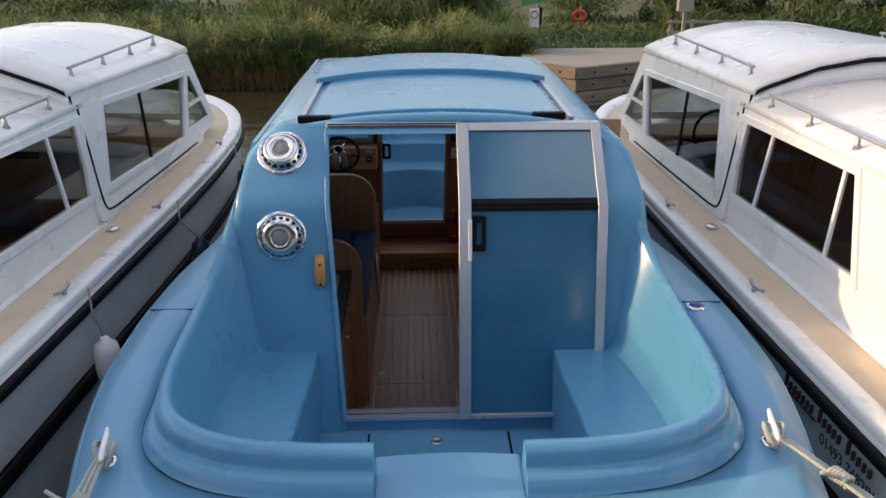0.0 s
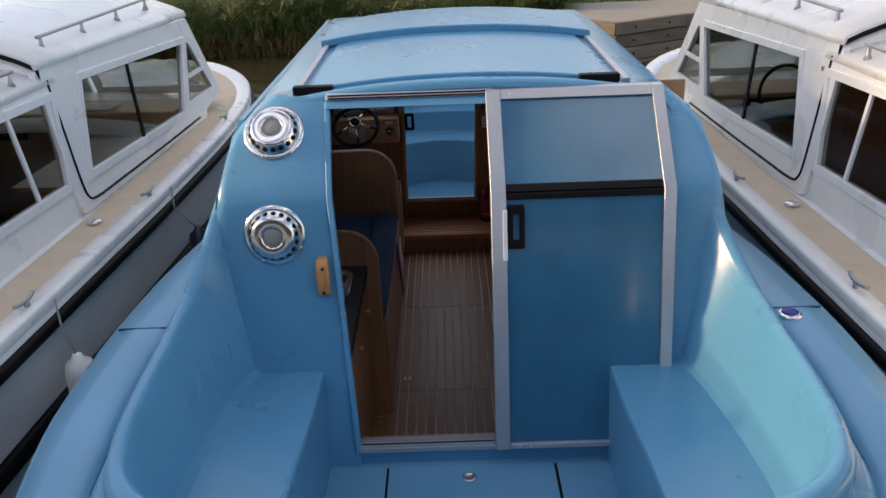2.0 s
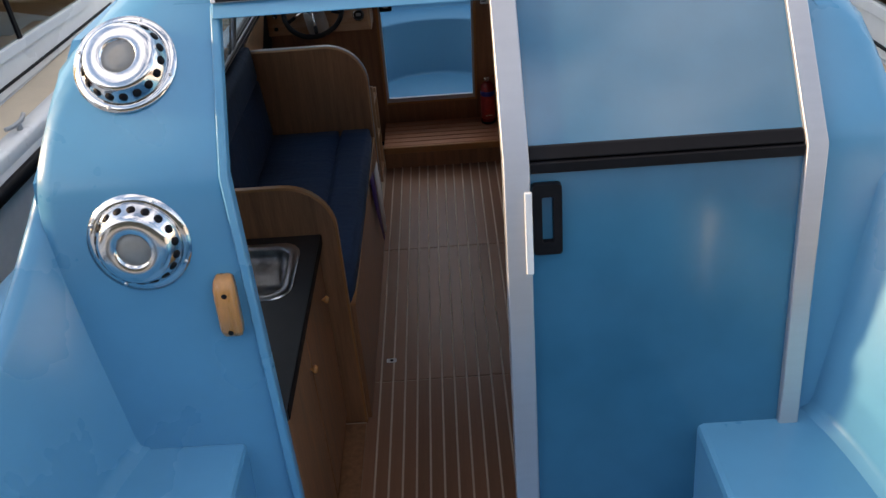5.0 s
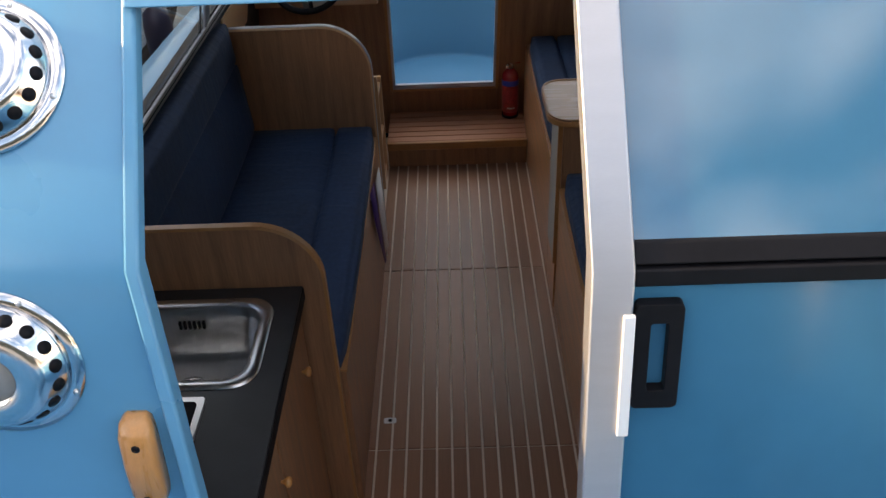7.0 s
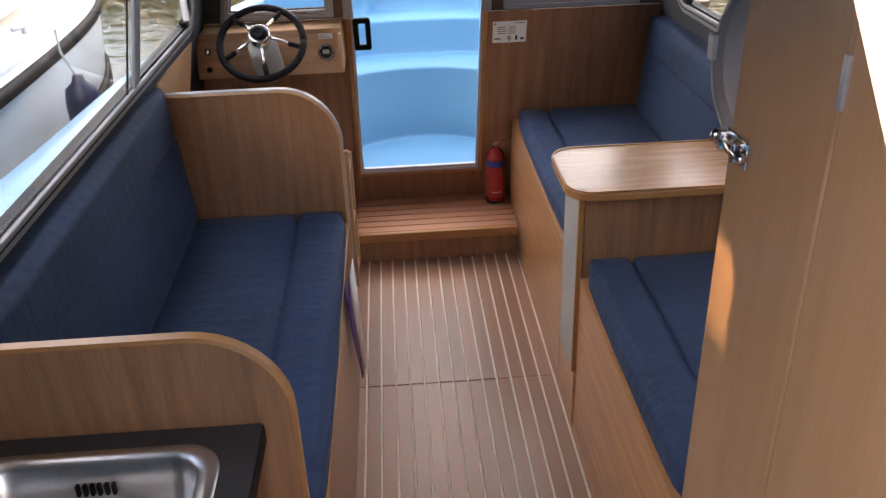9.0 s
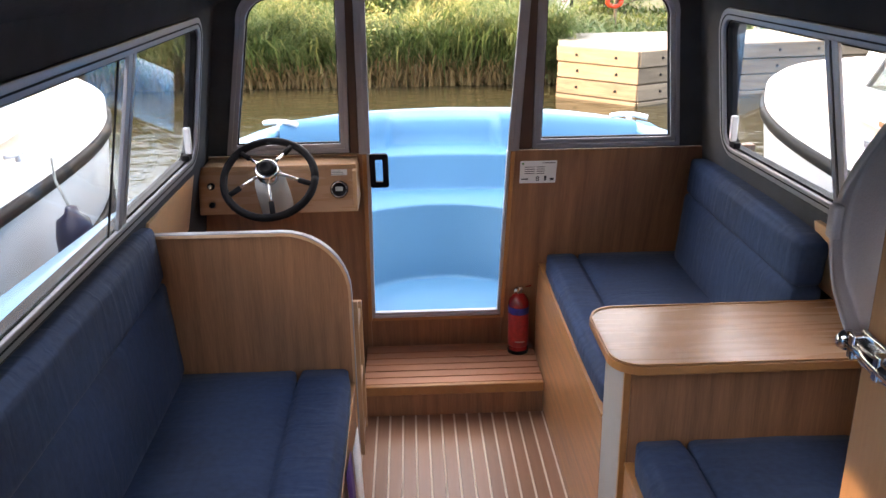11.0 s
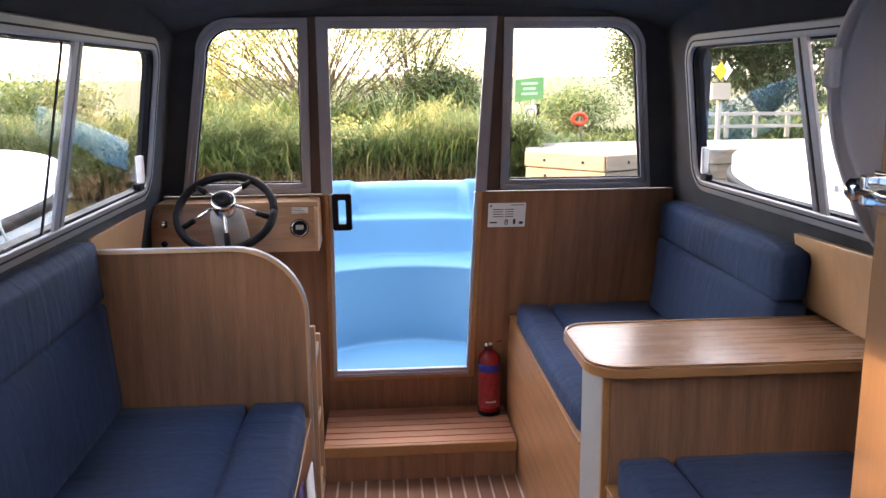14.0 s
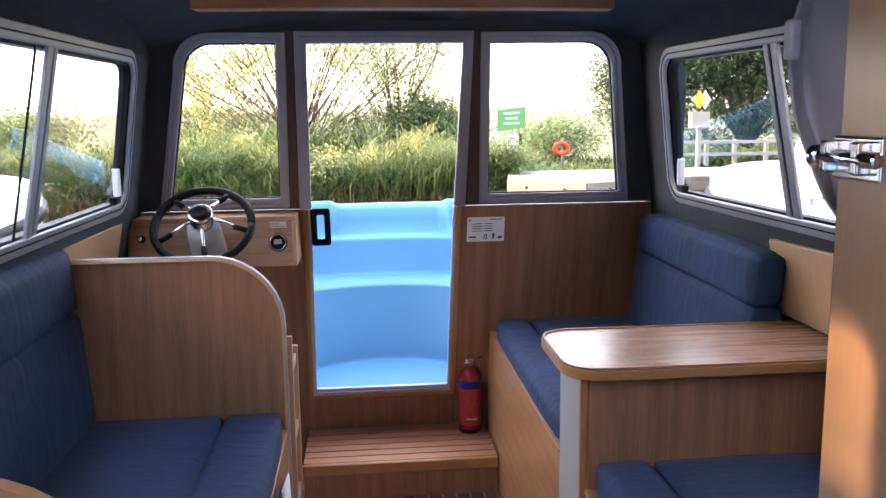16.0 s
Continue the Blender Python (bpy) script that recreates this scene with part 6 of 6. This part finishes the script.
def tufts(name, count, xs, ys, top, mat, label, seed, each=46, wide=0.006, low=0.0):
    """Drooping sprays of narrow leaves, each spray from one stem, heaped up to an uneven top line."""
    rnd = random.Random(seed)
    v, f = [], []
    for _ in range(count):
        x, y = rnd.uniform(*xs), rnd.uniform(*ys)
        crest = top * (0.86 + 0.32 * noise.noise(Vector((x * 0.9, y * 0.4, seed * 0.37))) + 0.14 * noise.noise(Vector((x * 3.1, 2.0, seed))))
        c = Vector((x, y, low + (crest - low) * rnd.random() ** 0.6 - 0.12))
        lean = Vector((rnd.uniform(-0.5, 0.5), rnd.uniform(-0.9, 0.1), 0))
        size = rnd.uniform(0.16, 0.34)
        for _ in range(each):
            a, up = rnd.uniform(0, 2 * math.pi), rnd.uniform(-0.1, 1.0)
            d = (Vector((math.cos(a), math.sin(a), 0)) * 0.8 + lean + Vector((0, 0, up))).normalized() * size * rnd.uniform(0.5, 1.2)
            s = Vector((-math.sin(a), math.cos(a), 0)) * wide * rnd.uniform(0.6, 1.4)
            p = c + Vector((rnd.gauss(0, 0.04), rnd.gauss(0, 0.04), rnd.gauss(0, 0.07)))
            q, e = p + d * 0.55, p + d + Vector((0, 0, -0.45 * d.length * rnd.random()))
            i = len(v)
            v += [p, q - s, q + s, e]
            f += [(i, i + 1, i + 3, i + 2)]
    me = bpy.data.meshes.new(name)
    me.from_pydata([tuple(q) for q in v], [], f)
    me.materials.append(mat)
    return tagged(new(name, me), label, "reeds", kind="stuff")


tufts("reed_sprays", 620, (-9.5, 2.0), (14.95, 16.2), 0.98, REED, "drooping green and straw reed leaves over the water's edge", 61)
tufts("willow_sprays", 240, (-9.0, 1.9), (15.0, 16.6), 1.08, WILLOW, "yellow-green willow shoots tangled among the reeds", 62)
tufts("bush_sprays", 480, (-9.0, 1.9), (15.0, 16.0), 0.80, BUSH, "dark green undergrowth among the reeds", 63)
tufts("undergrowth", 520, (6.2, 18), (23.4, 25), 1.7, DARK, "dark undergrowth below the trees behind the rails", 66, each=30, wide=0.016)
tufts("far_hedge", 380, (-6, 2.6), (28, 30.5), 1.75, BUSH, "low dark hedge across the field", 65, each=26, wide=0.02)
tufts("reed_sprays", 150, (1.15, 1.9), (14.7, 15.2), 1.05, REED, "tall bright green reeds beside the landing stage", 64)
blades("dry_stems", 7000, (-10, 2.1), (14.8, 15.25), (0.25, 0.55), DRY, "dry broken reed stems at the water's edge", "reeds", base=-0.2, seed=5, droop=0.9)


def tree(name, at, limbs, spread, height, leaves, size, mat, label, seed, droop=0.0, low=0.1, trunk=0.09, stem=0.30):
    """A trunk with forking limbs and many small leaves along the twigs."""
    rnd = random.Random(seed)
    t = tagged(_placed(new(name), at), label, "tree")
    base = Vector(at)
    tips, rows = [], None
    tube("trunk", [base + Vector((0, 0, -0.2)), base + Vector((0.02, 0, height * 0.12)), base + Vector((0.05, 0.02, height * 0.25))], [trunk, trunk * 0.85, trunk * 0.6], BARK, t)
    for i in range(limbs):
        a = rnd.uniform(0, 2 * math.pi)
        out = Vector((math.cos(a), math.sin(a) * 0.7, 0)) * spread * rnd.uniform(0.25, 1.0)
        h = height * rnd.uniform(0.55, 1.0)
        s = base + Vector((0, 0, height * rnd.uniform(0.02, 0.25)))
        e = s + out + Vector((0, 0, h * (1 - 0.35 * out.length / spread)))
        mid = s.lerp(e, 0.5) + Vector((rnd.uniform(-1, 1), rnd.uniform(-1, 1), rnd.uniform(0, 1))) * spread * 0.10
        pts = spline([s, mid, e], 9)
        tube("limb", pts, [trunk * stem * (1 - 0.85 * k / 8) for k in range(9)], BARK, t, sides=5)
        tips.append(pts)
        for _ in range(5):
            p = pts[rnd.randint(3, 7)]
            q = p + Vector((rnd.uniform(-1, 1), rnd.uniform(-1, 1), rnd.uniform(0.1, 1.1) - droop)) * spread * 0.28
            tw = spline([p, p.lerp(q, 0.5) + Vector((0, 0, 0.05 * spread)), q], 6)
            tube("twig", tw, [trunk * stem * 0.33 * (1 - 0.8 * k / 5) for k in range(6)], BARK, t, sides=4)
            tips.append(tw)
    v, f = [], []
    for _ in range(leaves):
        pts = rnd.choice(tips)
        k = rnd.randint(len(pts) // 3, len(pts) - 1)
        p = pts[k] + Vector((rnd.gauss(0, 1), rnd.gauss(0, 1), rnd.gauss(0, 1))) * spread * low
        d = Vector((rnd.uniform(-1, 1), rnd.uniform(-1, 1), rnd.uniform(-1, 0.5) - droop)).normalized() * size * rnd.uniform(0.6, 1.4)
        w = d.orthogonal().normalized() * d.length * 0.28
        i = len(v)
        v += [p, p + d * 0.5 + w, p + d, p + d * 0.5 - w]
        f.append((i, i + 1, i + 2, i + 3))
    me = bpy.data.meshes.new("crown")
    me.from_pydata([tuple(q) for q in v], [], f)
    me.materials.append(mat)
    under(new("crown", me), t)
    return t


tree("willow", (-1.2, 18.6, 0), 70, 3.6, 4.3, 17000, 0.05, WILLOW, "open yellow-green willow with bare branches behind the reeds", 11, droop=0.2, low=0.035, trunk=0.07, stem=0.23)
tree("willow", (0.5, 19.6, 0), 46, 2.4, 4.2, 11000, 0.05, WILLOW, "open yellow-green willow with fine bare twigs", 18, droop=0.2, low=0.045, trunk=0.06, stem=0.22)
tree("willow", (-3.0, 19.6, 0), 22, 1.8, 3.2, 7000, 0.052, WILLOW, "thin yellowing willow among the reeds", 12, droop=0.2, low=0.04, trunk=0.06, stem=0.17)
tree("willow_bush", (1.0, 19.2, 0), 26, 1.1, 1.45, 12000, 0.055, BUSH, "dark green bush beside the willow", 13, low=0.13)
tree("tree", (7.1, 25, 0), 30, 1.9, 3.4, 24000, 0.085, DARK, "dark leafy tree behind the jetty", 14, low=0.17, trunk=0.14)
tree("tree", (10.0, 25.4, 0), 40, 2.9, 4.4, 42000, 0.095, DARK, "tall dark tree behind the jetty rails", 15, low=0.17, trunk=0.18)
tree("tree", (14.0, 26, 0), 34, 3.4, 5.0, 30000, 0.12, DARK, "tall dark tree further along the bank", 16, low=0.16, trunk=0.2)
tree("bush", (4.6, 24, 0), 16, 1.5, 0.7, 7000, 0.07, REED, "low scrub on the far bank", 17, low=0.12, trunk=0.05)
for k, (x, y, sp, h) in enumerate(((-4.3, 15.9, 0.8, 0.55), (-2.9, 15.7, 0.9, 0.72), (-1.5, 15.8, 0.8, 0.78), (-0.5, 15.6, 0.9, 0.70), (0.6, 15.9, 0.8, 0.66), (1.5, 15.8, 0.6, 0.75), (-6.2, 16.2, 1.0, 0.5))):
    tree("shrub", (x, y, -0.1), 16, sp, h, 5200, 0.045, (WILLOW, REED, BUSH)[k % 3], "tangled olive and yellow shrub among the reeds", 40 + k, low=0.13, trunk=0.035)
for k, (x, y) in enumerate(((-9, 26), (-14, 30), (-20, 28), (-27, 32))):
    tree("hedge_tree", (x, y, 0), 14, 3.2, 0.32, 9000, 0.10, DARK if k % 2 else REED, "low hedgerow trees on the far bank", 20 + k, low=0.07, trunk=0.07)

# unseen leafy tree added on the near bank, sunward, to shade wheelhouses and cabin
tree("tree", (-20.0, 8.12, 0), 64, 3.3, 8.6, 46000, 0.17, DARK, "tall dense dark green tree, unseen, added on the near bank for shade", 91, low=0.16, trunk=0.22)

# timber faced jetty
jetty = thing("jetty", (6, 15, 0), "weathered timber faced landing stage on the far bank", "jetty")
PLAN = [(1.62, 13.9), (2.38, 13.15), (3.5, 13.75), (8.0, 14.25), (16.0, 14.6)]
slab("jetty_deck", PLAN + [(16.0, 15.6), (1.8, 15.3)], lambda u, v, w: (u, v, 0.40 + w), 0.06, M["timber_pale"], jetty, bevel=0.01)
for (x0, y0), (x1, y1) in zip(PLAN, PLAN[1:]):
    a, b = Vector((x0, y0)), Vector((x1, y1))
    d = (b - a).normalized()
    n = Vector((d.y, -d.x))
    for c in range(4):
        z0 = -0.28 + c * 0.19
        inset = 0.012 * ((c * 7) % 3)
        q = [a - d * 0.02 + n * (0.05 - inset), b + d * 0.02 + n * (0.05 - inset), b + d * 0.02 - n * 0.05, a - d * 0.02 - n * 0.05]
        slab("timber_course", [(p.x, p.y) for p in q], lambda u, v, w, z=z0: (u, v, z + w), 0.178, M["timber"], jetty, bevel=0.012)
        for k in range(max(2, int((b - a).length / 0.5))):
            p = a.lerp(b, (k + 0.5) / max(2, int((b - a).length / 0.5))) + n * (0.05 - inset)
            lathe("bolt", [(0.0, 0), (0.018, 0), (0.016, 0.012), (0, 0.014)], (p.x, p.y, z0 + 0.09), (n.x, n.y, 0), M["black"], jetty, n=8)
rail = thing("jetty_rail", (5.3, 16.6, 0.4), "pale timber guard rail on the landing stage", "rail")
for x in (4.80, 5.22, 5.68, 6.2, 6.8):
    block("rail_post", (x - 0.03, x + 0.03), (16.57, 16.63), (0.40, 0.80), M["timber_pale"], rail, bevel=0.006)
for z in (0.55, 0.74):
    block("rail_bar", (4.72, 6.9), (16.545, 16.575), (z, z + 0.05), M["timber_pale"], rail, bevel=0.005)
mark = thing("channel_marker", (4.92, 16.2, 0.4), "white post with a box and a yellow diamond board", "marker post")
block("post", (4.89, 4.95), (16.17, 16.23), (0.3, 1.02), M["timber_pale"], mark, bevel=0.005)
block("box", (4.76, 5.04), (16.08, 16.22), (1.0, 1.24), M["timber_pale"], mark, bevel=0.006)
slab("diamond_board", [(4.90, 1.28), (5.0, 1.42), (4.90, 1.56), (4.80, 1.42)], lambda u, v, w: (u, 16.15 + w, v), 0.012, M["sign_yellow"], mark, "yellow diamond board", bevel=0.002)
slab("diamond_board", [(5.0, 1.28), (5.09, 1.42), (5.0, 1.56), (4.93, 1.42)], lambda u, v, w: (u, 16.19 + w, v), 0.012, M["white"], mark, bevel=0.002)
sign = thing("river_sign", (2.65, 18.2, 0), "green board over a round speed limit board on a post", "sign")
tube("post", [(2.44, 18.2, -0.1), (2.44, 18.2, 1.33)], 0.024, M["rail_grey"], sign)
slab("green_board", [(2.13, 0.93), (2.62, 1.00), (2.63, 1.36), (2.14, 1.31)], lambda u, v, w: (u, 18.16 + w, v), 0.015, M["sign_green"], sign, "green board with pale lettering", bevel=0.003)
for k in range(3):
    slab("lettering_bar", [(2.24 + 0.03 * (k % 2), 1.05 + k * 0.085), (2.52 - 0.03 * (k % 2), 1.06 + k * 0.085), (2.52 - 0.03 * (k % 2), 1.10 + k * 0.085), (2.24 + 0.03 * (k % 2), 1.09 + k * 0.085)], lambda u, v, w: (u, 18.155 + w, v), 0.004, M["sign_pale"], sign, bevel=0)
slab("white_board", rounded(2.30, 2.50, 0.50, 0.88, 0.01), lambda u, v, w: (u, 18.15 + w, v), 0.012, M["paper"], sign, bevel=0.002)
tube("red_ring", [(2.40 + 0.073 * math.cos(k * math.pi / 14), 18.146, 0.75 + 0.073 * math.sin(k * math.pi / 14)) for k in range(28)], 0.010, M["red"], sign, sides=6, loop=True)
block("dark_plate", (2.505, 2.56), (18.16, 18.18), (0.55, 0.90), M["black"], sign, bevel=0.003)
buoy = thing("lifebuoy", (3.7, 20, 0.5), "orange-red lifebuoy housing on a short post", "lifebuoy")
tube("buoy_post", [(3.72, 20, 0), (3.72, 20, 0.75)], 0.03, M["timber"], buoy)
rows = [[Vector((3.68 + (0.10 + 0.035 * math.cos(b)) * math.cos(a) * 1.3, 19.95 + 0.035 * math.sin(b), 0.55 + (0.10 + 0.035 * math.cos(b)) * math.sin(a))) for b in [k * math.pi / 4 for k in range(8)]] for a in [k * math.pi / 12 for k in range(25)]]
skin("ring_float", rows, M["buoy"], buoy, closed=True)

# ---------------------------------------------------------------- cabin floor planks, one piece each
def plank_mesh(name, w, y0, y1):
    me = bpy.data.meshes.new(name)
    b = 0.0012
    v = [(0, y0, -0.003), (w, y0, -0.003), (w, y1, -0.003), (0, y1, -0.003), (b, y0 + b, 0), (w - b, y0 + b, 0), (w - b, y1 - b, 0), (b, y1 - b, 0)]
    me.from_pydata(v, [], [(4, 5, 6, 7), (0, 1, 5, 4), (1, 2, 6, 5), (2, 3, 7, 6), (3, 0, 4, 7)])
    me.materials.append(M["teak"])
    return me


PITCH, GAP = 0.0475, 0.0066
for y0, y1 in ((3.54, 4.56), (4.564, 5.494), (5.498, 6.348)):
    me = plank_mesh("plank", PITCH - GAP, y0, y1)
    for k in range(15):
        p = new("plank", me)
        p.location = (-0.405 + k * PITCH, 0, 0.001)
        under(p, floor)
